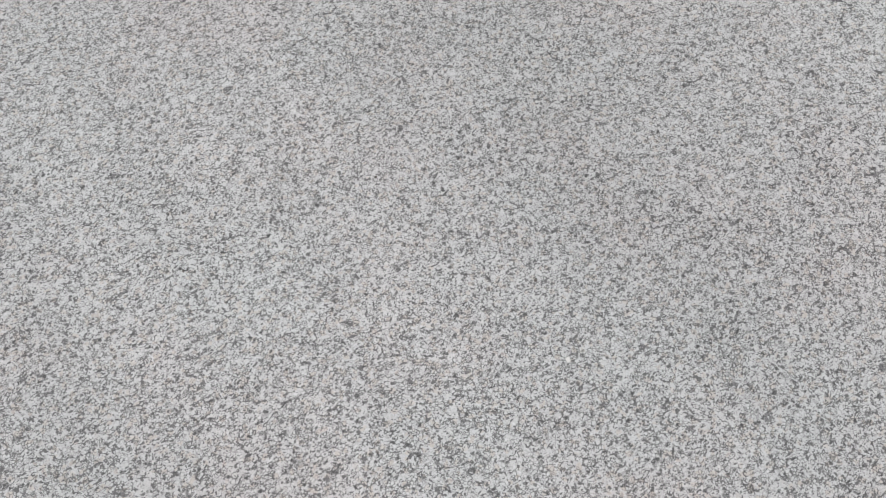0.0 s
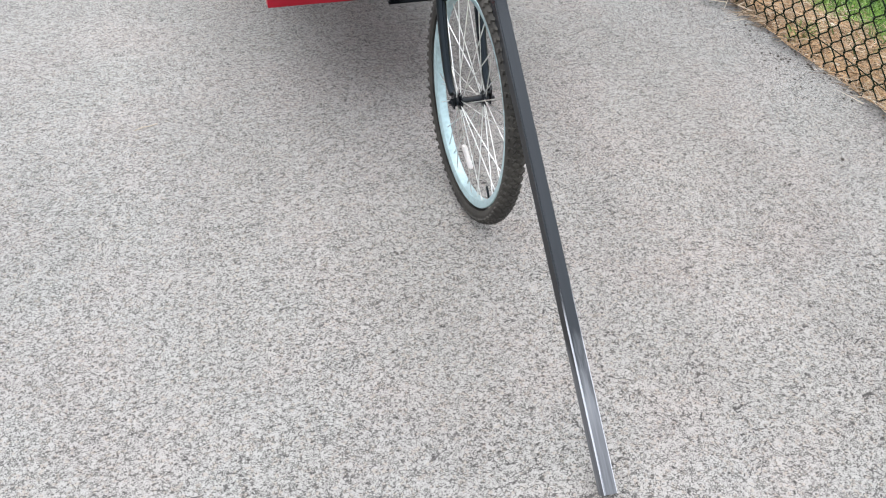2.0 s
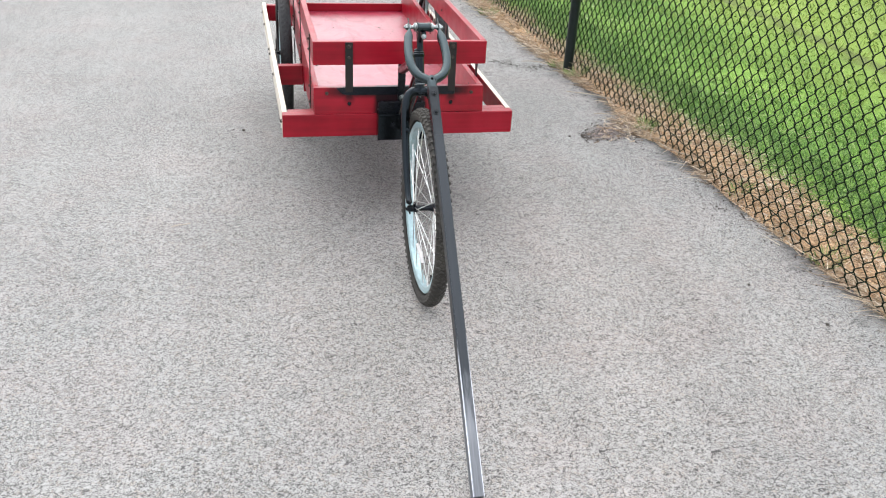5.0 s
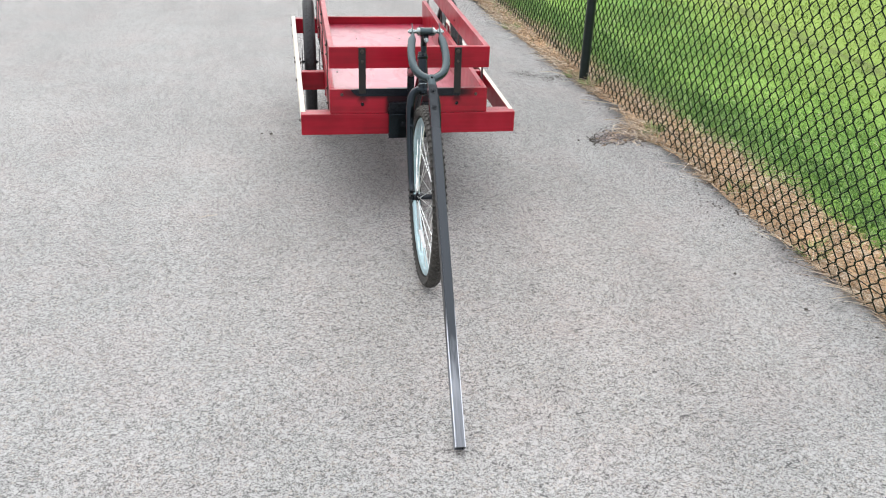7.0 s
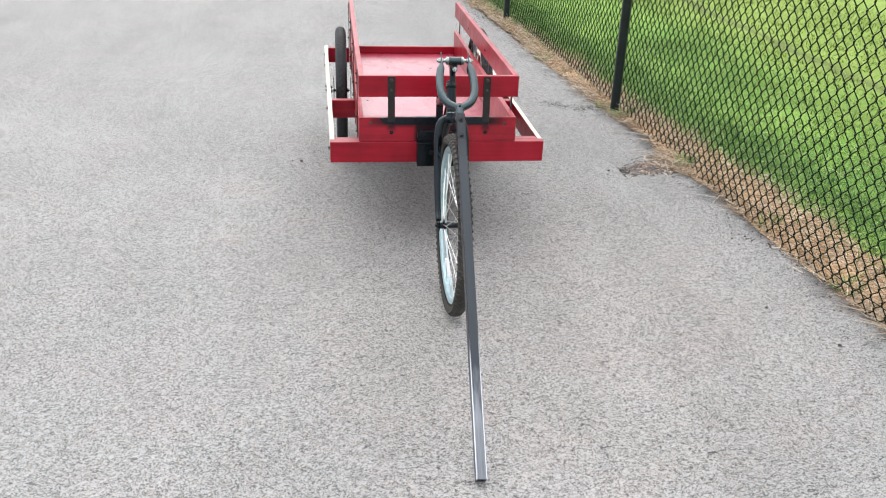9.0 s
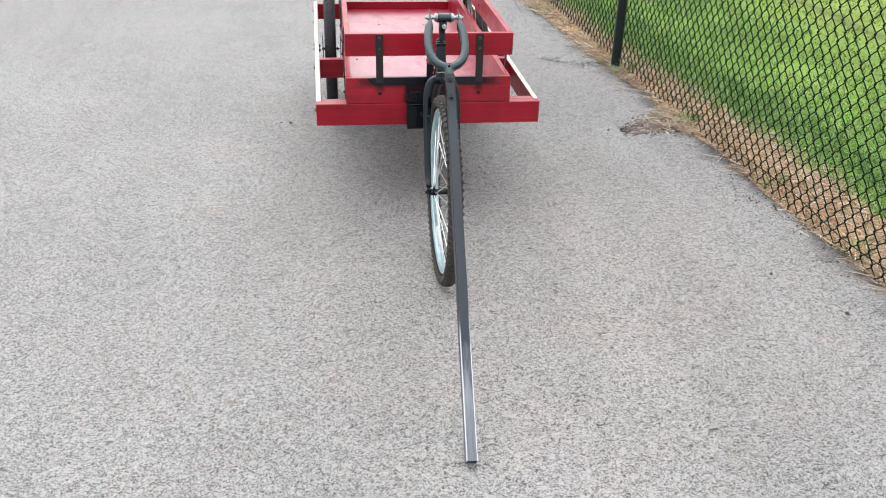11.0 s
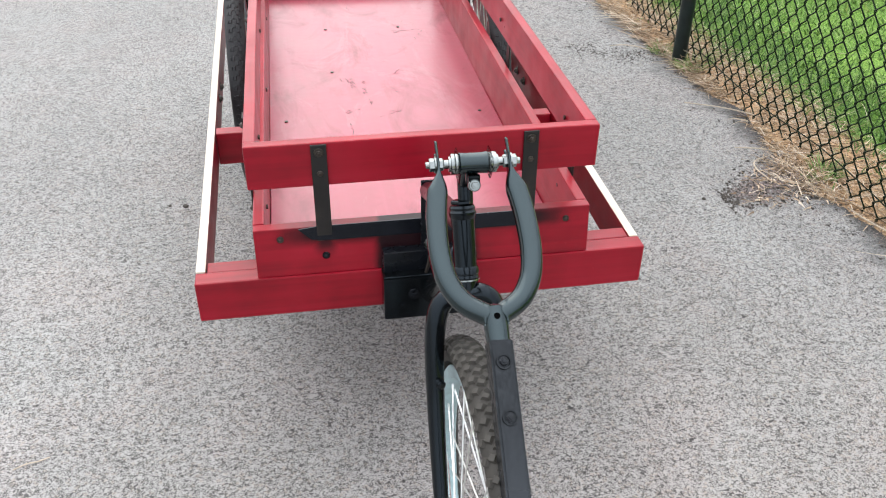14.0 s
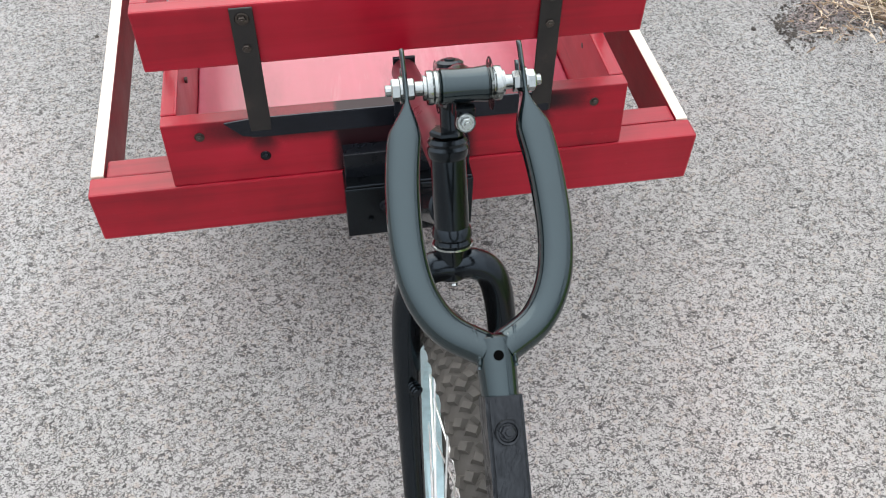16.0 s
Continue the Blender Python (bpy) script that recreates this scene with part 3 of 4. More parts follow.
part("front_beam", block(-HALF, HALF, 0, 0.038, 0.370, TOP, 0.0035, None, 0.0012, 1), RED_X, wagon)
part("inner_beam", block(-HALF + 0.021, HALF - 0.021, 0.040, 0.076, 0.372, TOP - 0.003, 0.003, None, 0.001, 2), RED_X, wagon)
for y in (0.640, 1.800):
    part("cross_member", block(-BOX, BOX, y, y + 0.036, 0.340, 0.4046, 0.003, None, 0.001, int(y * 9)), RED_X, wagon)
    for a, b in ((-HALF + 0.021 - 0.020 * y / 1.3, -BOX - 0.001), (BOX + 0.001, HALF - 0.021)):
        part("cross_stub", block(a, b, y, y + 0.036, 0.370, TOP - 0.002, 0.003, None, 0.001, int(y * 9 + 3 * a)), RED_X, wagon)
for s in (-1, 1):
    bm = block(min(s * HALF, s * (HALF - 0.019)), max(s * HALF, s * (HALF - 0.019)), 0.039, END + 0.03, 0.370, TOP, 0.002, None, 0.001, 5 + s)
    for v in bm.verts:
        v.co.x -= (0.020 if s < 0 else 0.0) * v.co.y / 1.3    # the rail spreads towards the far end
    bm.faces.ensure_lookup_table()
    bm.normal_update()
    for f in bm.faces:
        if f.normal.x * s < -0.7 or f.normal.z < -0.7:
            f.material_index = 1
    rail = part("side_rail", bm, [CREAM, RED_Y], wagon, "cream white outside and top, red inner face")
    for y in (0.06, 0.66, 0.95, 1.03, 1.55, 1.82):
        bolt_head((s * HALF - (0.020 * y / 1.3 if s < 0 else 0), y, 0.415 if y < 0.9 or y > 1.5 else 0.425), (s, 0, 0), 0.006, rail, BOLT, "screw")
    for y in (0.93, 1.01):
        bolt_head((s * (HALF - 0.0195) - (0.020 * y / 1.3 if s < 0 else 0), y, 0.425), (-s, 0, 0), 0.008, rail, BOLT, "bolt")

# deck and boards of the box
deck = part("deck", block(-BOX + 0.022, RIGHT - 0.022, 0.025, END - 0.002, 0.405, 0.425, 0.002), DECK, wagon, "worn glossy red plywood deck")
for x, y in ((-0.264, 0.753), (-0.122, 1.435), (-0.123, 1.071), (0.26, 0.75), (0.12, 1.43), (0.0, 0.43), (-0.20, 0.13), (0.22, 0.14)):
    bm = rod((x, y, 0.4245), (x, y, 0.4275), 0.0048, 12)
    rod((x, y, 0.427), (x, y, 0.4278), 0.002, 6, bm)
    part("screw", bm, BOLT, deck)

nick_rnd = random.Random(21)
for x0, y0, x1, y1, count in ((-0.099, 1.021, -0.069, 0.947, 7), (-0.078, 1.026, -0.070, 0.96, 5), (-0.036, 0.99, -0.035, 0.895, 6), (-0.035, 0.905, -0.025, 0.835, 4),
                              (0.091, 1.396, 0.194, 1.394, 6), (0.194, 1.39, 0.168, 1.313, 3), (0.055, 1.05, 0.085, 1.06, 4), (0.04, 0.93, 0.055, 0.91, 2),
                              (-0.11, 0.783, -0.075, 0.81, 4), (-0.096, 0.72, -0.09, 0.66, 3), (-0.036, 1.66, -0.03, 1.60, 3), (0.131, 1.468, 0.15, 1.50, 2),
                              (-0.015, 0.764, 0.064, 0.786, 4), (0.05, 0.33, 0.09, 0.36, 3), (-0.19, 0.12, -0.17, 0.15, 2)):
    for k in range(count):
        t = (k + nick_rnd.uniform(0.1, 0.9)) / count
        c = Vector((x0 + (x1 - x0) * t + nick_rnd.gauss(0, 0.004), y0 + (y1 - y0) * t + nick_rnd.gauss(0, 0.006), 0.42515))
        a = math.atan2(y1 - y0, x1 - x0) + nick_rnd.gauss(0, 0.45)
        d = Vector((math.cos(a), math.sin(a), 0)) * nick_rnd.uniform(0.004, 0.014)
        bm = sweep([c - d, c - d * 0.4 + Vector((d.y, -d.x, 0)) * 0.12, c + d * 0.3, c + d], [0.0003, 0.0017, nick_rnd.uniform(0.0009, 0.0021), 0.0003], 5)
        bmesh.ops.scale(bm, vec=(1, 1, 0.2), space=Matrix.Translation((0, 0, -0.42515)), verts=bm.verts)
        part("scratch", bm, SCRATCH, deck)

LEAN = 0.125          # the low front board leans back


def front_y(z):
    """Front face of the low board at a height."""
    return 0.002 + LEAN * (z - TOP)


def leaning(bm):
    for v in bm.verts:
        v.co.y += LEAN * (v.co.z - TOP)
    return bm


low_front = part("low_front_board", leaning(block(-BOX, RIGHT, 0.002, 0.024, TOP + 0.0004, LOW, 0.0018, None, 0.0006, 11)), RED_SPRAYED, wagon,
                 "red board with black overspray round the mounting bar")
for s in (-1, 1):
    x0, x1 = sorted((s * BOX, s * (BOX - 0.022)))
    shift = RIGHT - BOX if s > 0 else 0.0
    low = part("low_side_board", block(x0 + shift, x1 + shift, 0.038, END, 0.40, LOW, 0.003, None, 0.0012, 20 + s), RED_Y, wagon)
    high = part("upper_side_board", block(x0, x1, 0.0435, END + 0.01, HIGH - 0.088, HIGH, 0.003, None, 0.0016, 30 + s), RED_Y, wagon)
    for y in (0.165, 0.752, 1.295, 1.80):
        xo = s * (BOX + 0.0035)
        strap = part("side_strap", block(*sorted((s * (BOX + 0.0008), s * (BOX + 0.0042))), y - 0.014, y + 0.014, 0.43, HIGH - 0.004, 0.0008, segments=1),
                     STRAP, wagon)
        for z in (0.455, 0.520, 0.665, 0.705):
            bolt_head((xo, y, z), (s, 0, 0), 0.0055, strap, BOLT)
        for z, owner in ((0.520, low), (0.678, high)):
            bm = rod((s * (BOX - 0.0215), y, z), (s * (BOX - 0.0255), y, z), 0.005, 10)
            part("bolt_end", bm, BOLT, owner)
part("end_board", block(-BOX + 0.0225, BOX - 0.0225, 1.806, 1.828, 0.4255, 0.469, 0.003, None, 0.0010, 44), RED_X, wagon, "low red board closing the far end of the box")
upper_front = part("upper_front_board", block(-BOX, BOX, 0.0205, 0.0425, HIGH - 0.088, HIGH, 0.003, None, 0.0010, 41), RED_X, wagon)


def front_strap(x, name="front_strap", z0=0.530, z1=HIGH - 0.002):
    bm = block(x - 0.0145, x + 0.0145, -0.0002, 0.0030, z0, z1, 0.0008, segments=1)
    for v in bm.verts:
        k = min(max((v.co.z - 0.56) / 0.08, 0), 1)
        v.co.y += 0.0078 + 0.0095 * k
    s = part(name, bm, STRAP, wagon)
    return s


for x in (-0.197, 0.197):
    s = front_strap(x)
    for z, y in ((0.672, 0.0171), (0.713, 0.0171)):
        bolt_head((x, y, z), (0, -1, 0), 0.0060, s, BOLT)
    bolt_head((x, front_y(0.497), 0.497), (0, -1, LEAN), 0.0048, low_front, BLACK_DULL)
    bm = rod((x, 0.0425, 0.70), (x, 0.048, 0.70), 0.005, 10)
    part("bolt_end", bm, BOLT, upper_front)

# the mounting bar, the bracket and the cut bicycle frame
bar_bm = bmesh.new()
outline = [(-0.222, 0.534), (-0.196, 0.5305), (0.208, 0.5295), (0.212, 0.5605), (-0.206, 0.5605), (-0.246, 0.5565)]
f = bar_bm.faces.new([bar_bm.verts.new((x, 0.0, z)) for x, z in outline])
ext = bmesh.ops.extrude_face_region(bar_bm, geom=[f])
for v in ext["geom"]:
    if isinstance(v, bmesh.types.BMVert):
        v.co.y = 0.0038
bmesh.ops.bevel(bar_bm, geom=bar_bm.edges[:], offset=0.0008, segments=2, affect="EDGES")
for v in bar_bm.verts:
    v.co.y += front_y(v.co.z) - 0.0042
part("mounting_bar", bar_bm, BAR_PAINT, wagon, "flat black steel bar across the low front board")
for x in (-0.281, 0.278):
    z = 0.537 if x < 0 else 0.534
    bolt_head((x, front_y(z), z), (0, -1, LEAN), 0.0044, low_front, BOLT)
br = block(-0.090, 0.090, -0.024, 0.000, 0.463, 0.509, 0.002)
bracket = part("frame_bracket", br, BLACK_DULL, wagon, "black steel bracket bolted to the front beam")
part("lower_plate", block(-0.093, 0.093, -0.046, -0.0005, 0.366, 0.462, 0.0025), BLACK, bracket)
part("ledge", block(-0.091, 0.091, -0.044, -0.024, 0.4625, 0.467, 0.0012, segments=1), BLACK, bracket)
for x in (-0.034, 0.034):
    bolt_head((x, -0.046, 0.425), (0, -1, 0), 0.0078, bracket, BLACK_DULL, washer=True)
bolt_head((-0.058, -0.046, 0.40), (0, -1, 0), 0.0045, bracket, BLACK, "small_bolt", washer=False)

upright = part("upright_strap", block(-0.0145, 0.0145, -0.006, -0.0018, 0.43, 0.652, 0.0008, segments=1), BLACK_DULL, wagon)
bolt_head((0.0, -0.0305, 0.530), (0, -1, 0), 0.0085, upright, ZINC, "washer_bolt")
link = sweep(smooth_path([(0.001, -0.034, 0.522), (-0.004, -0.036, 0.49), (-0.012, -0.036, 0.455), (-0.017, -0.035, 0.432)]), 0.0035, 8)
hex_nut((-0.017, -0.033, 0.432), (-0.017, -0.041, 0.432), 0.007, link)
part("hanging_link", link, BOLT, upright)

# steering axis
T, B = Vector((0.0, -0.317, 0.790)), Vector((0.0, -0.3635, 0.6880))
AX = (T - B).normalized()
T, B = T - AX * 0.013, B + AX * 0.009
part("top_tube", rod((0, -0.008, 0.632), T - AX * 0.022 + Vector((0, 0.012, 0)), 0.0172, 24), MAROON, wagon, "maroon black tube cut from a bicycle frame", True)
down_tube = part("down_tube", rod((0, -0.040, 0.420), B + AX * 0.021 + Vector((0, 0.010, 0)), 0.0205, 24), BLACK, wagon, smooth=True)
gus = bmesh.new()
tri = [(-0.045, 0.405), (-0.045, 0.455), (-0.30, 0.705), (-0.335, 0.70), (-0.345, 0.672)]
f = gus.faces.new([gus.verts.new((-0.003, y, z)) for y, z in tri])
ext = bmesh.ops.extrude_face_region(gus, geom=[f])
for v in ext["geom"]:
    if isinstance(v, bmesh.types.BMVert):
        v.co.x = 0.003
part("gusset", gus, BLACK, down_tube)
head_bm = rod(B, T, 0.0172, 28)
head_tube = part("head_tube", head_bm, BLACK, wagon, "gloss black head tube", True)
for p, d in ((T, 1), (B, -1)):
    cup = lathe([(0.0172, -0.010), (0.0192, -0.007), (0.0202, 0.0), (0.0180, 0.003), (0.0194, 0.0065), (0.017, 0.010)], 28, None,
                frame_to(p, p + AX * d)[0])
    part("headset_cup", cup, BLACK, head_tube, smooth=True)
part("locknut", hex_nut(T + AX * 0.011, T + AX * 0.018, 0.0165), BLACK, head_tube)

race = lathe([(0.0185, 0), (0.0208, 0.0008), (0.0208, 0.0030), (0.0185, 0.0036)], 28, None, frame_to(B - AX * 0.008, B - AX * 0.02)[0])
part("crown_race", race, ZINC, head_tube, "bright crown race ring", True)

# everything that turns with the front fork
STEER = Matrix.Translation((0.0045, -0.361, 0)) @ pose(0, 0, 0, 0, 0, -1.2) @ Matrix.Translation((0, 0.361, 0))
FORK_TURN = Matrix.Translation((-0.002, -0.365, 0)) @ pose(0, 0, 0, 0, 0, 0.1) @ Matrix.Translation((0, 0.365, 0))
HUB = Vector((-0.0095, -0.581, 0.3302))
LEG = Vector((0, -0.3807, 0.6489))
C = B - AX * 0.036
fork_bm = bmesh.new()
for s in (-1, 1):
    line = [C + Vector((0, 0, 0.003)), C + Vector((s * 0.022, -0.001, 0.003)), C + Vector((s * 0.041, -0.007, -0.014)),
            LEG + Vector((s * 0.0500, -0.020, -0.045)), LEG + Vector((s * 0.0518, -0.055, -0.125)), LEG + Vector((s * 0.0520, -0.100, -0.205)),
            LEG + Vector((s * 0.0515, -0.150, -0.275)), Vector((s * 0.0505, HUB.y + 0.010, HUB.z + 0.018))]
    for q in line:
        q.x += HUB.x * min(max((-0.38 - q.y) / (-0.38 - HUB.y), 0), 1)    # the legs are bent a little to one side
    p = smooth_path(line, 8)
    sweep(p, [0.0160 - 0.0062 * max(0, (i / (len(p) - 1) - 0.35)) / 0.65 for i in range(len(p))], 16, fork_bm)
rod(C - AX * 0.010, C + AX * 0.029, 0.0165, 24, fork_bm, r2=0.0172)
fork = part("front_fork", fork_bm, BLACK, wagon, "gloss black steel bicycle fork", True, FORK_TURN)
for s in (-1, 1):
    drop = block(HUB.x + s * 0.050 - 0.0022, HUB.x + s * 0.050 + 0.0022, HUB.y - 0.012, HUB.y + 0.014, HUB.z - 0.016, HUB.z + 0.03, 0.001, segments=1)
    part("dropout", drop, BLACK, fork)
    q = LEG + Vector((s * 0.0525 - 0.004, -0.036, -0.111))
    bm = rod(q + Vector((-s * 0.004, -0.008, 0.010)), q + Vector((-s * 0.010, -0.032, 0.018)), 0.0048, 12)
    for k in range(4):
        o = q + Vector((-s * (0.0055 + 0.0012 * k), -0.014 - 0.0045 * k, 0.012 + 0.0015 * k))
        rod(o, o + Vector((-s * 0.0006, -0.0022, 0.0007)), 0.0074 - 0.0006 * (k % 2), 14, bm)
    sweep(smooth_path([q + Vector((-s * 0.0065, -0.020, 0.010)), q + Vector((-s * 0.0075, -0.024, -0.004)), q + Vector((-s * 0.008, -0.026, -0.016))], 4), 0.0036, 8, bm)
    hex_nut(q + Vector((-s * 0.006, -0.026, -0.014)), q + Vector((-s * 0.010, -0.026, -0.014)), 0.005, bm)
    part("brake_boss", bm, BLACK, fork)
hole = rod(C + Vector((0, -0.0135, -0.009)), C + Vector((0, -0.0165, -0.011)), 0.0036, 10)
part("crown_bolt", hole, ZINC, fork)

rnd = random.Random(4)


def wheel(parent, m, big, width, knobby, half_hub, label):
    """A spoked bicycle wheel with its axle along x."""
    turn = Matrix.Rotation(radians(90), 4, "Y")
    hub_bm = bmesh.new()
    w = half_hub
    prof = [(0.0045, -w - 0.016), (0.0048, -w), (0.011, -w + 0.002), (0.0115, -w + 0.010), (0.022, -w + 0.014), (0.022, -w + 0.0175), (0.012, -w + 0.021),
            (0.0095, -0.012), (0.0095, 0.012), (0.012, w - 0.021), (0.022, w - 0.0175), (0.022, w - 0.014), (0.0115, w - 0.010), (0.011, w - 0.002),
            (0.0048, w), (0.0045, w + 0.016)]
    lathe(prof, 22, hub_bm, turn)
    for s in (-1, 1):
        hex_nut((s * (w + 0.003), 0, 0), (s * (w + 0.011), 0, 0), 0.0095, hub_bm)
    hub = part("wheel", hub_bm, BLACK_DULL, parent, label, True, m)
    r0 = big - width * 1.02
    rim_bm = lathe([(r0 - 0.011, -0.0140), (r0 - 0.0145, -0.0115), (r0 - 0.016, 0.0), (r0 - 0.0145, 0.0115), (r0 - 0.011, 0.0140), (r0 + 0.004, 0.0155), (r0 + 0.006, 0.0135),
                    (r0 - 0.004, 0.010), (r0 - 0.004, -0.010), (r0 + 0.006, -0.0135), (r0 + 0.004, -0.0155)], 84, None, turn, True)
    rim = part("rim", rim_bm, RIM, hub, "pale blue alloy rim", True)
    tb = bmesh.new()
    rc, rr = big - width * 0.5, width * 0.5
    prof = []
    for i in range(13):
        a = radians(-128 + 256 * i / 12)
        prof.append((rc + (rr - 0.003) * math.cos(a), (rr * 0.98) * math.sin(a)))
    prof += [(rc - rr * 0.5, rr * 0.45), (rc - rr * 0.5, -rr * 0.45)]
    lathe(prof, 96, tb, turn, True)
    part("tyre", tb, TYRE_DUSTY if knobby else TYRE, hub, "black rubber tyre", True)
    kb = bmesh.new()
    count = 78
    rows = ((0.17, 0.0068, 0.0056), (-0.17, 0.0068, 0.0056), (0.60, 0.0064, 0.0060), (-0.60, 0.0064, 0.0060), (1.08, 0.0056, 0.0064), (-1.08, 0.0056, 0.0064)) if knobby else \
        ((0.0, 0.0042, 0.0085), (0.33, 0.0040, 0.0085), (-0.33, 0.0040, 0.0085), (0.62, 0.0035, 0.006), (-0.62, 0.0035, 0.006))
    tall = 0.0046 if knobby else 0.0022
    for k in range(count):
        for j, (a, hw, hl) in enumerate(rows):
            ang = 2 * math.pi * (k + (0.5 if j in (1, 2, 4) else 0.0) + (rnd.uniform(-0.05, 0.05) if knobby else 0.0)) / count
            skew = Matrix.Rotation((0.55 if a > 0 else -0.55 if a < 0 else 0.0) * (1 if knobby else 0.3), 4, "Z")
            base = Matrix.Rotation(ang, 4, "X") @ Matrix.Translation((rr * 0.96 * math.sin(a), 0, rc + (rr - 0.0035) * math.cos(a))) @ Matrix.Rotation(a, 4, "Y") @ skew
            vs = [kb.verts.new(base @ Vector((sx * hw * t, sy * hl * t, z))) for z, t in ((-0.0015, 1.0), (tall, 0.66)) for sx, sy in ((-1, -1), (1, -1), (1, 1), (-1, 1))]
            kb.faces.new(vs[4:])
            for i in range(4):
                kb.faces.new((vs[i], vs[(i + 1) % 4], vs[4 + (i + 1) % 4], vs[4 + i]))
    tread = part("tread", kb, TREAD if knobby else TYRE, hub, "knobbly off-road tread" if knobby else "")
    tagged(tread, kind="stuff")
    # crossed spokes, each one an object on a shared mesh
    for s in (-1, 1):
        for lean in (-1, 1):
            a0, a1 = 0.0, lean * 0.98
            x0 = s * (w - 0.0155)
            p0 = Vector((x0 + lean * 0.0022, 0.0195 * math.sin(a0), 0.0195 * math.cos(a0)))
            p1 = Vector((s * 0.003, (r0 - 0.014) * math.sin(a1 * 0.36), (r0 - 0.014) * math.cos(a1 * 0.36)))
            me = None
            for k in range(8):
                ang = 2 * math.pi * (k + (0.5 if lean > 0 else 0) + (0.25 if s > 0 else 0)) / 8
                if me is None:
                    sp = rod(p0, p1, 0.0015, 6)
                    rod(p1 + (p0 - p1).normalized() * 0.012, p1, 0.0021, 6, sp)
                    me = finish("spoke", sp, SPOKE, True)
                ob = new("spoke", me)
                ob.parent = hub
                ob.matrix_basis = Matrix.Rotation(ang, 4, "X")
    return hub, rim, r0


front_wheel, rim, r0 = wheel(wagon, FORK_TURN @ Matrix.Translation(HUB) @ Matrix.Rotation(radians(12), 4, "X"), 0.3305, 0.049, True, 0.0475,
                             "front bicycle wheel with a black hub")
refl = block(-0.006, 0.006, -0.013, 0.013, -0.034, 0.034, 0.005)
part("reflector", refl, REFLECTOR, front_wheel, "white plastic spoke reflector", False,
     Matrix.Rotation(radians(-12), 4, "X") @ Matrix.Translation((-0.016, -0.040, -0.150)) @ pose(0, 0, 0, -20, -14, 0))
valve = rod((0, 0, r0 - 0.016), (0, 0, r0 - 0.050), 0.0032, 8)
part("valve", valve, BLACK, rim, "", False, Matrix.Rotation(2.2, 4, "X"))

for s in (-1, 1):
    hub, _, _ = wheel(wagon, Matrix.Translation((-0.388 if s < 0 else 0.373, 1.265, 0.341)) @ Matrix.Rotation(0.2 + s, 4, "X"), 0.341, 0.058, False, 0.030,
                      "rear bicycle wheel held between box and rail")
    for x in (s * (BOX + 0.006), s * (HALF - 0.022)):
        part("axle_plate", block(x - 0.002, x + 0.002, 1.222, 1.268, 0.30, 0.42, 0.001, segments=1), STRAP, wagon)

# handle fork on a wheel hub that is clamped to the stem
AXLE = Vector((0, -0.361, 0.880))
CROWN = Vector((0, -0.5466, 0.7546))
along = (CROWN - AXLE).normalized()
over = Vector((1, 0, 0)).cross(along).normalized()
if over.z < 0:
    over = -over


def fp(x, u, v=0.0):
    return AXLE + Vector((x, 0, 0)) + along * u + over * v


stem_top = T + AX * 0.074
stem_bm = rod(T + AX * 0.010, stem_top, 0.0112, 24)
sweep(smooth_path([T + AX * 0.040 + Vector((0, 0.002, 0)), T + AX * 0.056 + Vector((0, -0.014, 0.002)), AXLE + Vector((0, 0.028, -0.014)), AXLE + Vector((0, 0.004, -0.002))], 6),
      [0.0106 + 0.0022 * i / 18 for i in range(19)], 18, stem_bm)
stem = part("stem", stem_bm, BLACK, wagon, "gloss black quill stem", True, STEER)
bm = lathe([(0.008, 0), (0.0128, 0.002), (0.0128, 0.006), (0.009, 0.008)], 20, None, frame_to(stem_top, stem_top + AX)[0])
hex_nut(stem_top + AX * 0.0075, stem_top + AX * 0.0095, 0.005, bm)
part("stem_cap", bm, BLACK, stem)
q = AXLE + Vector((0.0, -0.004, -0.026))
for k, y in enumerate((0.010, -0.008)):
    lug = block(-0.0085, 0.0085, q.y + y - 0.004, q.y + y + 0.004, q.z - 0.009, q.z + 0.014, 0.003)
    part("clamp_lug", lug, BLACK, stem)
bm = rod(q + Vector((0, -0.012, 0)), q + Vector((0, -0.0145, 0.001)), 0.0086, 20)
part("clamp_washer", bm, SPOKE, stem)
bolt_head(q + Vector((0, -0.0145, 0.001)), (0.1, -0.9, 0.4), 0.0054, stem, ZINC, "clamp_bolt", False)

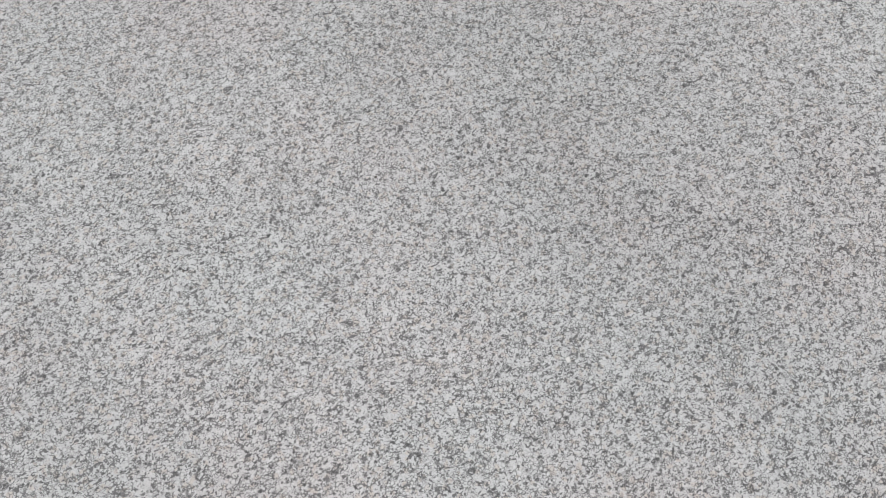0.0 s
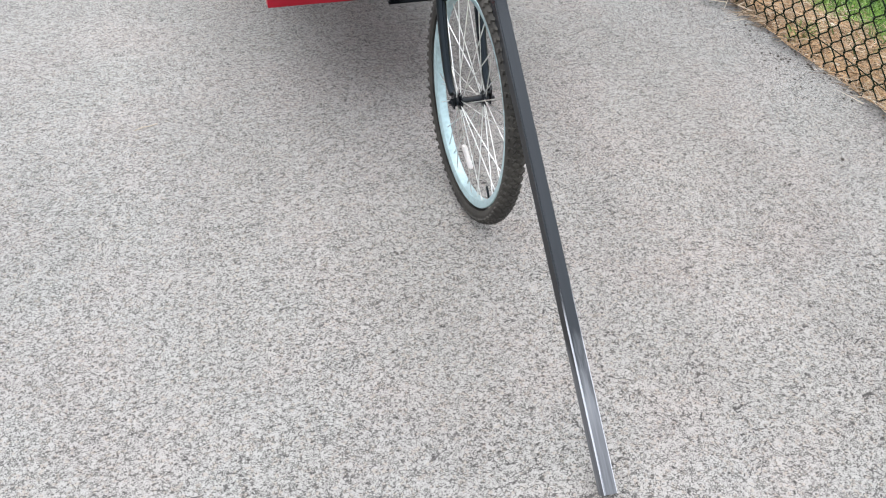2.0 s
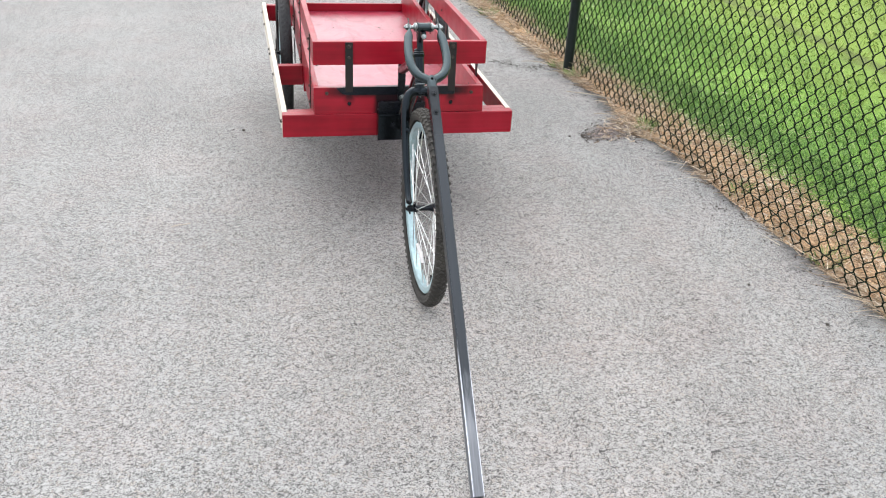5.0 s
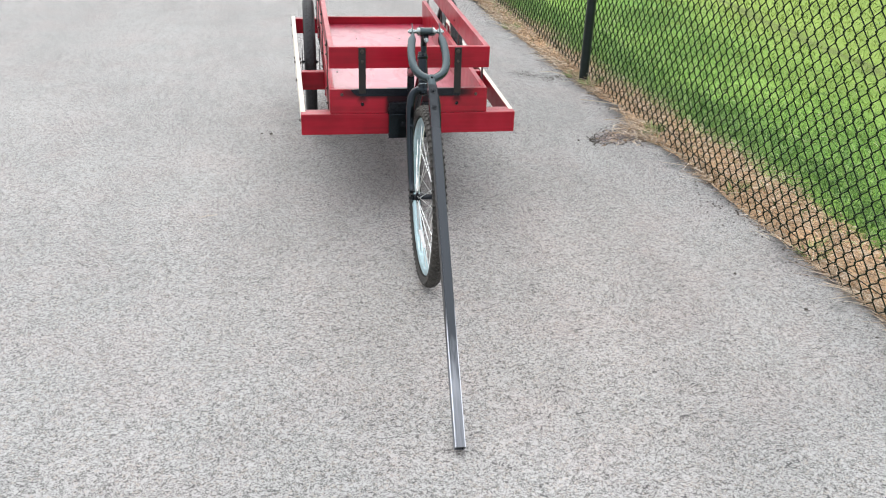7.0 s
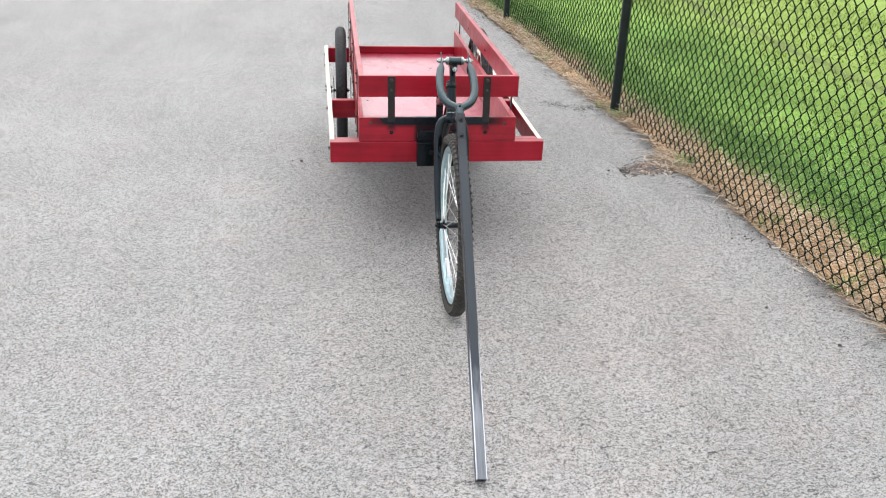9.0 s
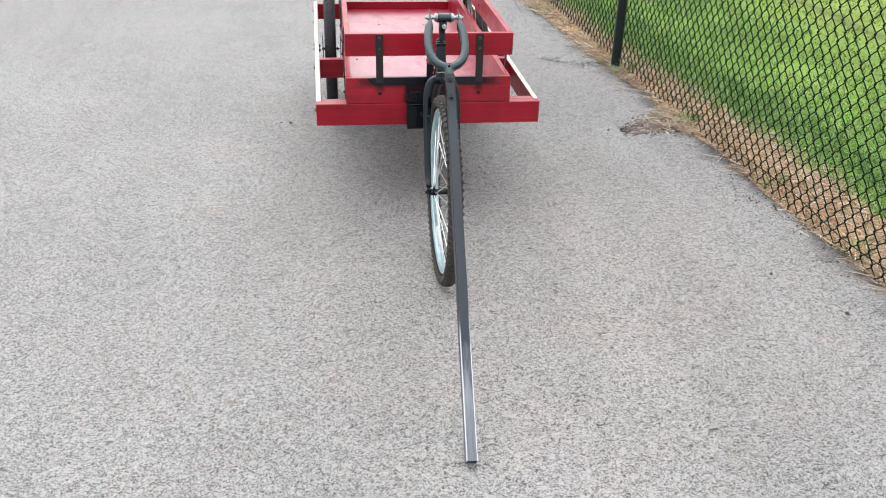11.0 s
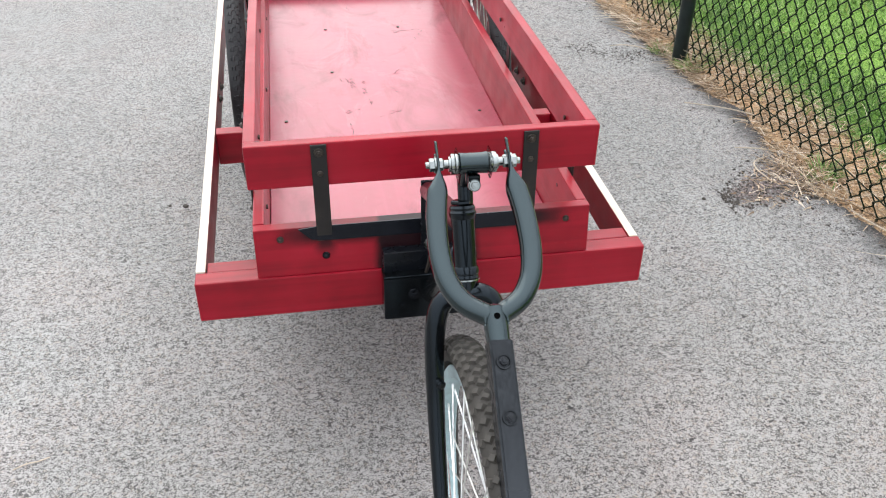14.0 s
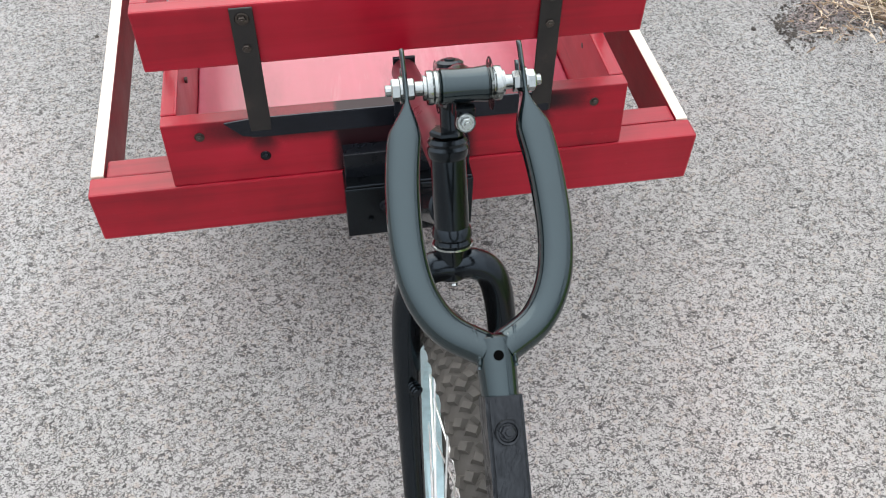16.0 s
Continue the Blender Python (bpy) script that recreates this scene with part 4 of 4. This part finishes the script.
turn = Matrix.Translation(AXLE) @ Matrix.Rotation(radians(90), 4, "Y")
hub_bm = lathe([(0.013, -0.021), (0.0152, -0.019), (0.0142, -0.010), (0.0142, 0.010), (0.0152, 0.019), (0.013, 0.021)], 26, None, turn)
hub_shell = part("hub_shell", hub_bm, BLACK_GREEN, wagon, "black hub shell with zinc flanges", True, STEER)
for s in (-1, 1):
    prof = [(0.0125, 0.0), (0.0140, 0.0012), (0.0140, 0.0030), (0.0135, 0.0044), (0.0145, 0.0062), (0.0142, 0.0105), (0.0105, 0.0112), (0.0105, 0.0135),
            (0.0062, 0.014), (0.0062, 0.020)]
    fl = lathe(prof, 26, None, turn @ (Matrix.Translation((0, 0, 0.0205)) if s > 0 else Matrix.Translation((0, 0, -0.0205)) @ Matrix.Rotation(math.pi, 4, "X")))
    flange_ob = part("hub_cone", fl, ZINC, hub_shell, "zinc plated hub cone", True)
    disc = bmesh.new()
    bands = (0.0138, 0.0172, 0.0200, 0.0222)
    rings = [[disc.verts.new((r * math.cos(a * math.pi / 20), r * math.sin(a * math.pi / 20), 0)) for a in range(40)] for r in bands]
    for b in range(3):
        for a in range(40):
            if b == 1 and a % 5 == 0:
                continue
            disc.faces.new((rings[b][a], rings[b + 1][a], rings[b + 1][(a + 1) % 40], rings[b][(a + 1) % 40]))
    bmesh.ops.solidify(disc, geom=disc.faces[:], thickness=0.0026)
    part("hub_flange", disc, ZINC, flange_ob, "thin flange with spoke holes", False, turn @ Matrix.Translation((0, 0, s * 0.0225)))
    bm = hex_nut(AXLE + Vector((s * 0.041, 0, 0)), AXLE + Vector((s * 0.0475, 0, 0)), 0.0088)
    hex_nut(AXLE + Vector((s * 0.0525, 0, 0)), AXLE + Vector((s * 0.0605, 0, 0)), 0.0092, bm)
    rod(AXLE + Vector((s * 0.0515, 0, 0)), AXLE + Vector((s * 0.053, 0, 0)), 0.0115, 18, bm)
    rod(AXLE + Vector((s * 0.030, 0, 0)), AXLE + Vector((s * 0.0655, 0, 0)), 0.0047, 12, bm)
    part("axle_nut", bm, ZINC, hub_shell, "zinc plated hex nuts")

stub, ln = frame_to(fp(0, 0.206), fp(0, 0.267))
handle_fork = part("handle_fork", lathe([(0.0105, 0), (0.0158, 0.004), (0.0160, 0.03), (0.0145, ln)], 24, None, stub), BLACK_GREEN, wagon,
                   "blackish green steel fork joining handle to stem", True, STEER)
for s in (-1, 1):
    line = [fp(s * 0.0490, -0.006), fp(s * 0.0490, 0.002), fp(s * 0.0492, 0.014), fp(s * 0.0515, 0.032), fp(s * 0.0560, 0.0535), fp(s * 0.0602, 0.090),
            fp(s * 0.0606, 0.1335), fp(s * 0.0540, 0.170), fp(s * 0.0368, 0.199), fp(s * 0.0080, 0.218)]
    p = smooth_path(line, 6)
    k = len(p) - 1
    flat, corner = [], []
    for i in range(k + 1):
        t = min(max((i / k - 0.19) / 0.22, 0), 1)
        t = t * t * (3 - 2 * t)
        flat.append((0.0022 + (0.0142 - 0.0022) * t, 0.0132 + 0.0004 * t))
        corner.append(2.9 - 0.85 * min(max((i / k - 0.45) / 0.45, 0), 1))
    tine = part("tine", sweep(p, None, 32, None, flat, corner=corner), BLACK_GREEN, handle_fork, "tube pressed flat at its upper end", True)
    # slotted end: two prongs, one to each side of the axle
    for v, tip in ((0.0085, -0.032), (-0.0085, -0.021)):
        prong = smooth_path([fp(s * 0.0490, 0.003, v), fp(s * 0.0490, -0.010, v * 1.06), fp(s * 0.0490, tip * 0.8, v * 1.0), fp(s * 0.0490, tip, v * 0.85)], 4)
        n = len(prong)
        part("prong", sweep(prong, None, 12, None, [(0.0021, 0.0046 if i < n - 3 else 0.0046 - 0.0011 * (i - n + 4)) for i in range(n)]), BLACK_GREEN, tine, smooth=True)
    bead = smooth_path([fp(s * 0.0165, 0.201, 0.0095), fp(s * 0.0150, 0.211, 0.0114), fp(s * 0.0140, 0.222, 0.0100), fp(s * 0.0148, 0.233, 0.0066)], 6)
    part("weld_bead", sweep(bead, [0.0010 + 0.0013 * abs(math.sin(i * 1.3)) for i in range(len(bead))], 8), BLACK_GREEN, handle_fork, smooth=True)
# a thin black disc stands for the shaded inside of the hole
hole = rod(fp(0, 0.224, 0.0157), fp(0, 0.224, 0.0166), 0.0042, 14)
part("crown_hole_disc", hole, HOLE_SHADE, handle_fork)

HTOP = Vector((-0.0004, -0.5734, 0.7388))
HEND = Vector((-0.0535, -1.600, 0.0150))
hdir = (HEND - HTOP).normalized()
hm = Matrix.Translation(HTOP) @ hdir.to_track_quat("Z", "Y").to_matrix().to_4x4()
if (hm.to_3x3() @ Vector((0, 1, 0))).z < 0:
    hm = hm @ Matrix.Rotation(math.pi, 4, "Z")
hm = hm @ Matrix.Rotation(radians(-5), 4, "Z")    # the tube sits slightly twisted
hlen = (HEND - HTOP).length


def square_tube(half, z0, z1, wall, bevel):
    bm = bmesh.new()
    rings = []
    for z, h in ((z0, half), (z1, half), (z1, half - wall), (z1 - 0.04, half - wall)):
        rings.append([bm.verts.new((sx * h, sy * h, z)) for sx, sy in ((-1, -1), (1, -1), (1, 1), (-1, 1))])
    for a, b in zip(rings, rings[1:]):
        for i in range(4):
            bm.faces.new((a[i], a[(i + 1) % 4], b[(i + 1) % 4], b[i]))
    bm.faces.new(list(reversed(rings[0])))
    bm.faces.new(rings[-1])
    outer = [e for e in bm.edges if all(max(abs(v.co.x), abs(v.co.y)) > half - 1e-5 for v in e.verts) and abs(e.verts[0].co.z - e.verts[1].co.z) > 0.1]
    made = bmesh.ops.bevel(bm, geom=outer, offset=bevel, segments=3, affect="EDGES")
    for face in made["faces"]:
        face.material_index = 1
    return bm


handle = part("pull_handle", square_tube(0.0150, 0.0, hlen, 0.002, 0.0028), [HANDLE, HANDLE_EDGE], wagon,
              "long square steel tube painted black, rubbed bare at its end", False, hm)
for u in (0.028, 0.0966):
    bm = bmesh.new()
    at, up = Vector((0, 0.0149, u)), Vector((0, 1, 0))
    bolt = part("bolt", lathe([(0.0066, 0), (0.0096, 0.0004), (0.0101, 0.0014), (0.0096, 0.0022), (0.0078, 0.0020), (0.0070, 0.0008)], 24, None, frame_to(at, at + up)[0]),
                HANDLE, handle, smooth=True)
    hex_nut(at, at + up * 0.0044, 0.0057, bm)
    rod(at + up * 0.004, at + up * 0.0062, 0.0029, 10, bm)
    part("head", bm, BLACK_DULL, bolt)

# ---- fence ----
fence = thing("fence", "dark green vinyl chain-link fence along the field", "fence", kind="structure")


def fence_x(y):
    return 1.43 - 0.042 * (y - 2.01)


TALL, CELL = 1.83, 0.070
slope = math.atan2(0.042, 1.0)
for k in range(-1, 3):
    y = 2.01 + (3.20 if k > 0 else 3.55) * k
    x = fence_x(y)
    post = part("fence_post", rod((x, y, -0.3), (x, y, TALL + 0.02), 0.030 if k else 0.0305, 24), POST, fence, smooth=True)
    bm = lathe([(0.033, 0.0), (0.033, 0.02), (0.026, 0.04), (0.01, 0.05)], 20, None, Matrix.Translation((x, y, TALL - 0.005)))
    part("post_cap", bm, POST, post, smooth=True)
part("top_rail", rod((fence_x(-2.3), -2.3, TALL - 0.03), (fence_x(8.6), 8.6, TALL - 0.03), 0.021, 16), POST, fence, smooth=True)

wire_path = [Vector((fence_x(0.3 * k - 2.3) + 0.033, 0.3 * k - 2.3, 0.075 + 0.012 * math.sin(k * 1.9) + 0.008 * math.sin(k * 0.7))) for k in range(37)]
part("tension_wire", sweep(smooth_path(wire_path, 3), 0.0022, 6), WIRE, fence, smooth=True)

# woven wires: each one a zigzag that hooks into its neighbours
FX = 0.040   # wires hang on the field side of the posts


def zigzag(flip):
    pts = []
    pitch = 0.082
    rows = int(TALL / (pitch / 2))
    for i in range(rows + 1):
        z = 0.002 + i * pitch / 2
        side = 1 if (i + flip) % 2 else -1
        pts.append(Vector((0.0028 * side, side * (CELL / 4 + 0.0012), z - 0.006)))
        pts.append(Vector((-0.0028 * side, side * (CELL / 4 + 0.0012), z + 0.006)))
    pts[0].z -= 0.016
    return finish("wire", sweep(pts, 0.0027, 5, None, None, (1, 0.2, 0)), WIRE, True, 70)


wire_meshes = [zigzag(0), zigzag(1)]
count = 0
y = -2.2
turn_f = Matrix.Rotation(slope, 4, "Z")
while y < 8.55:
    ob = new("wire", wire_meshes[count % 2])
    ob.parent = fence
    ob.matrix_basis = Matrix.Translation((fence_x(y) + FX, y, 0.012 * noise.noise((y * 0.8, 0, 0)))) @ turn_f
    y += CELL / 2
    count += 1


# ---- plants and litter ----
def tan_line(y):
    return 1.90 - 0.105 * y + 0.10 * noise.noise((y * 1.3, 5.0, 0)) + 0.05 * noise.noise((y * 4.0, 1.0, 0))


class Blades:
    """Many thin bent leaves in one mesh."""

    def __init__(self):
        self.v, self.f = [], []

    def add(self, base, direction, length, width, droop, segs=2):
        d = Vector(direction).normalized()
        side = d.cross(Vector((random.uniform(-1, 1), random.uniform(-1, 1), 0.3))).normalized() * width
        n0 = len(self.v)
        for i in range(segs + 1):
            t = i / segs
            c = Vector(base) + d * (length * t) - Vector((0, 0, droop * length * t * t))
            w = side * (1 - 0.8 * t)
            self.v += [tuple(c - w), tuple(c + w)]
        for i in range(segs):
            a = n0 + 2 * i
            self.f.append((a, a + 1, a + 3, a + 2))

    def make(self, name, mat):
        me = bpy.data.meshes.new(name)
        me.from_pydata(self.v, [], self.f)
        me.materials.append(mat)
        return new(name, me)


random.seed(11)
lawn, field = Blades(), Blades()
for x0, x1, y0, y1, per in ((1.2, 2.9, -1.3, 4.2, 2600), (1.0, 3.2, 4.2, 8.5, 1000), (2.9, 5.6, -0.8, 7.5, 620)):
    for _ in range(int((x1 - x0) * (y1 - y0) * per)):
        x, y = random.uniform(x0, x1), random.uniform(y0, y1)
        over_edge = x - tan_line(y)
        if over_edge < random.uniform(-0.10, 0.10) or noise.noise((x * 2.5, y * 2.5, 2)) < -0.42:
            continue
        if x > 3.3 and abs(x - 3.61 + 0.14 * noise.noise((1.0, y * 2.0, 3))) < 0.09 and random.random() < 0.85:
            continue
        a = random.uniform(0, 2 * math.pi)
        tilt = random.uniform(0.25, 1.1)
        d = (math.cos(a) * tilt, math.sin(a) * tilt, 1.0)
        (field if random.random() < (x - 2.3) / 1.3 else lawn).add((x, y, ground_height(x, y) - 0.004), d, random.uniform(0.028, 0.07), random.uniform(0.0018, 0.0038) * (1.0 if per > 800 else 1.7), random.uniform(0.1, 0.5))
tagged(field.make("field_grass", GRASS_DRY), "drier yellow-green grass further into the field", "grass", kind="stuff")
tagged(lawn.make("lawn_grass", GRASS), "short green mown grass blades of the field", "grass", kind="stuff")

border = Blades()
for _ in range(17000):
    y = random.uniform(-1.4, 8.0)
    x = tan_line(y) + random.gauss(0.17, 0.14)
    a = random.uniform(0, 2 * math.pi)
    tilt = random.uniform(0.2, 1.2)
    border.add((x, y, ground_height(x, y) - 0.004), (math.cos(a) * tilt, math.sin(a) * tilt, 1.0), random.uniform(0.035, 0.10), random.uniform(0.0016, 0.0034), random.uniform(0.2, 0.6), 3)
tagged(border.make("verge_grass", GRASS_DEEP), "longer deep green grass along the dry verge", "grass", kind="stuff")
seed_stalks = Blades()
for _ in range(240):
    y = random.uniform(-1.4, 6.0)
    x = tan_line(y) + random.uniform(0.02, 0.9)
    a = random.uniform(0, 2 * math.pi)
    seed_stalks.add((x, y, ground_height(x, y)), (math.cos(a), math.sin(a), random.uniform(0.2, 1.0)), random.uniform(0.06, 0.17), random.uniform(0.0010, 0.0018), 0.45, 4)
tagged(seed_stalks.make("pale_stalks", STRAW), "pale dry stalks standing in the grass", "dry grass", kind="stuff")

dry = Blades()
for _ in range(21000):
    y = random.uniform(-1.6, 8.0)
    lo, hi = edge_x(y) - 0.03, tan_line(y) + 0.05
    x = lo + (hi - lo) * random.betavariate(1.2, 1.5)
    a = random.uniform(0, 2 * math.pi)
    if noise.noise((x * 6, y * 3, 8)) < -0.28:
        continue
    d = (math.cos(a), math.sin(a), random.uniform(0.0, 0.55))
    dry.add((x, y, max(ground_height(x, y), 0.0) + 0.003), d, random.uniform(0.02, 0.10), random.uniform(0.0008, 0.0022), random.uniform(0.0, 0.35))
for _ in range(6400):
    # litter that lies loose on the broken edge of the asphalt
    y = random.uniform(-1.6, 8.0)
    if noise.noise((y * 2.2, 4.4, 0)) < random.uniform(-0.35, 0.25):
        continue
    x = edge_x(y) + random.gauss(0.004, 0.030)
    a = random.gauss(1.75, 0.8)
    dry.add((x, y, 0.006 + random.uniform(0, 0.012)), (math.cos(a), math.sin(a), random.uniform(-0.04, 0.16)), random.uniform(0.03, 0.14), random.uniform(0.0008, 0.0019), 0.05)
for _ in range(4200):
    # short broken leaves, wider than the straw
    y = random.uniform(-1.6, 7.0)
    x = random.uniform(edge_x(y) - 0.02, tan_line(y) + 0.04)
    a = random.uniform(0, 2 * math.pi)
    dry.add((x, y, max(ground_height(x, y), 0.0) + 0.004), (math.cos(a), math.sin(a), random.uniform(0.0, 0.7)), random.uniform(0.012, 0.035), random.uniform(0.002, 0.005), 0.3)
tagged(dry.make("dry_grass", STRAW), "dead tan grass and straw under the fence", "dry grass", kind="stuff")

# heap of straw and soil that has washed onto the asphalt
heap = Blades()
for _ in range(330):
    u = random.betavariate(2.4, 0.95)
    x = 1.20 + 0.34 * u
    y = 0.90 + 0.16 * (u - 0.3) + random.gauss(0, 0.035 + 0.07 * u)
    a = random.gauss(0.5, 1.6)
    z = 0.004 + 0.036 * u * random.random()
    heap.add((x, y, z), (math.cos(a), math.sin(a), random.uniform(-0.05, 0.25)), random.uniform(0.03, 0.13), random.uniform(0.0008, 0.0020), random.uniform(0, 0.2), 3)
for _ in range(260):
    u = random.betavariate(1.8, 1.0)
    a = random.uniform(0, 2 * math.pi)
    heap.add((1.15 + 0.40 * u, 0.88 + 0.14 * (u - 0.3) + random.gauss(0, 0.035 + 0.08 * u), 0.004 + 0.02 * random.random()), (math.cos(a), math.sin(a), random.uniform(0, 0.5)),
             random.uniform(0.012, 0.035), random.uniform(0.002, 0.0045), 0.3)
tagged(heap.make("straw_heap", STRAW), "heap of dry straw washed onto the asphalt edge", "straw", kind="stuff")

tufts = Blades()
for cx, cy, r, cnt in ((1.50, 0.93, 0.05, 130), (1.46, 1.92, 0.07, 200), (1.40, 2.12, 0.05, 90), (1.30, 3.55, 0.07, 120), (1.62, -0.55, 0.06, 90), (1.60, 0.1, 0.05, 60)):
    for _ in range(cnt):
        a, q = random.uniform(0, 2 * math.pi), r * math.sqrt(random.random())
        x, y = cx + q * math.cos(a), cy + q * math.sin(a)
        tufts.add((x, y, max(ground_height(x, y), 0) - 0.002), (math.cos(a) * 0.7, math.sin(a) * 0.7, 1), random.uniform(0.03, 0.09), random.uniform(0.0012, 0.0024), 0.4, 3)
tagged(tufts.make("weed_tufts", GRASS), "small green weeds at the fence foot", "weeds", kind="stuff")


def crumbs(name, spots, mat, label, category):
    v, f = [], []
    for x, y, z, r in spots:
        n0 = len(v)
        pts = [(0, 0, 1), (0, 0, -1)] + [(math.cos(a), math.sin(a), random.uniform(-0.3, 0.3)) for a in (0.2, 1.4, 2.7, 3.9, 5.1)]
        s = [r * random.uniform(0.7, 1.3) for _ in range(3)]
        for p in pts:
            v.append((x + p[0] * s[0] * random.uniform(0.8, 1.2), y + p[1] * s[1] * random.uniform(0.8, 1.2), z + p[2] * s[2] * 0.6))
        for i in range(5):
            a, b = n0 + 2 + i, n0 + 2 + (i + 1) % 5
            f += [(n0, a, b), (n0 + 1, b, a)]
    me = bpy.data.meshes.new(name)
    me.from_pydata(v, [], f)
    me.materials.append(mat)
    return tagged(new(name, me), label, category, kind="stuff")


spots = []
for _ in range(1100):
    y = random.uniform(-1.2, 7.5)
    if noise.noise((y * 1.6, 7.7, 0)) < random.uniform(-0.5, 0.3):
        continue
    x = edge_x(y) - abs(random.gauss(0, 0.10)) - 0.005
    spots.append((x, y, 0.002, random.uniform(0.0015, 0.0065)))
for _ in range(420):
    u = random.random()
    spots.append((0.98 + 0.46 * u + random.gauss(0, 0.05), 2.20 - 0.14 * u + 0.05 * math.sin(9 * u) + random.gauss(0, 0.04), 0.001, random.uniform(0.0015, 0.005)))
for _ in range(620):
    u = random.betavariate(0.9, 1.1)
    spots.append((1.11 + 0.42 * u, 0.86 + 0.14 * u + random.gauss(0, 0.040 + 0.06 * u), 0.002, random.uniform(0.0015, 0.0065)))
for _ in range(160):
    spots.append((random.uniform(-3.5, 1.4), random.uniform(-2.2, 6.0), 0.0015, random.uniform(0.002, 0.0045)))
crumbs("soil_crumbs", spots, DIRT, "dark crumbs of soil scattered on the asphalt", "soil")
spots = []
for _ in range(2100):
    u = random.betavariate(1.2, 0.9)
    spots.append((1.16 + 0.39 * u, 0.87 + 0.15 * u + random.gauss(0, 0.030 + 0.055 * u), 0.002 + 0.022 * u * random.random(), random.uniform(0.0015, 0.0048)))
for _ in range(2200):
    y = random.uniform(-1.2, 5.0)
    if noise.noise((y * 1.9, 2.7, 0)) < random.uniform(-0.5, 0.2):
        continue
    spots.append((edge_x(y) + random.gauss(-0.01, 0.035), y, 0.002, random.uniform(0.0015, 0.0042)))
crumbs("washed_soil", spots, GREY_SOIL, "grey soil and leaf crumbs washed onto the asphalt edge", "soil")
spots = [(random.uniform(-3.0, 1.5), random.uniform(-2.3, 5.5), 0.0015, random.uniform(0.0018, 0.004)) for _ in range(120)]
crumbs("loose_grit", spots, PEBBLE, "pale grit lying loose on the asphalt", "grit")


def single(name, bm, mat, label, category, at, **kw):
    ob = new(name, finish(name, bm, mat, True))
    ob.location = at
    return tagged(ob, label, category, **kw)


def stone(r, seed):
    bm = bmesh.new()
    bmesh.ops.create_icosphere(bm, subdivisions=2, radius=r)
    for v in bm.verts:
        v.co *= 1 + 0.35 * noise.noise(v.co * (1.2 / r) + Vector((seed, 0, 0)))
        v.co.z *= 0.6
    return bm


single("pebble", stone(0.014, 3), PEBBLE, "pale rounded pebble beside the dry verge", "pebble", (1.452, 1.128, 0.006))
for i, (x, y, r) in enumerate(((1.216, -0.677, 0.006), (1.05, 0.871, 0.007), (-0.61, 1.07, 0.009), (-0.66, 1.081, 0.005), (1.355, -0.966, 0.007))):
    single("dark_pebble", stone(r, 5 + i), DIRT, "small dark stone lying on the asphalt", "pebble", (x, y, r * 0.4), group="dark stones on the asphalt")
single("twig", sweep(smooth_path([(-0.035, -0.012, 0.003), (-0.01, 0.0, 0.0045), (0.012, 0.004, 0.004), (0.036, 0.014, 0.003)]), 0.0014, 6), TWIG,
       "thin pale dry twig lying on the asphalt", "twig", (-0.859, 0.029, 0))
STALKS = ((1.46, 1.42, -43, 0.24, 0.02), (1.33, 1.03, 62, 0.09, 0.03), (1.40, 0.93, -20, 0.10, -0.035), (1.43, 1.10, -38, 0.15, 0.02), (1.27, 2.16, -30, 0.10, 0.015), (1.52, 0.62, -60, 0.12, -0.02))
for x, y, turn_z, half, bow in STALKS:
    line = [(-half, -bow, 0.0), (-half * 0.35, bow * 0.6, 0.004), (half * 0.35, bow * 0.8, 0.001), (half, -bow * 0.6, -0.003)]
    stalk = single("stalk", sweep(smooth_path(line), [0.0016 + 0.0010 * math.sin(0.3 + k / 8) for k in range(19)], 6), TWIG, "long dry stalk lying along the asphalt edge", "stalk",
                   (x, y, 0.014), group="dry stalks at the verge")
    stalk.rotation_euler.z = radians(turn_z)
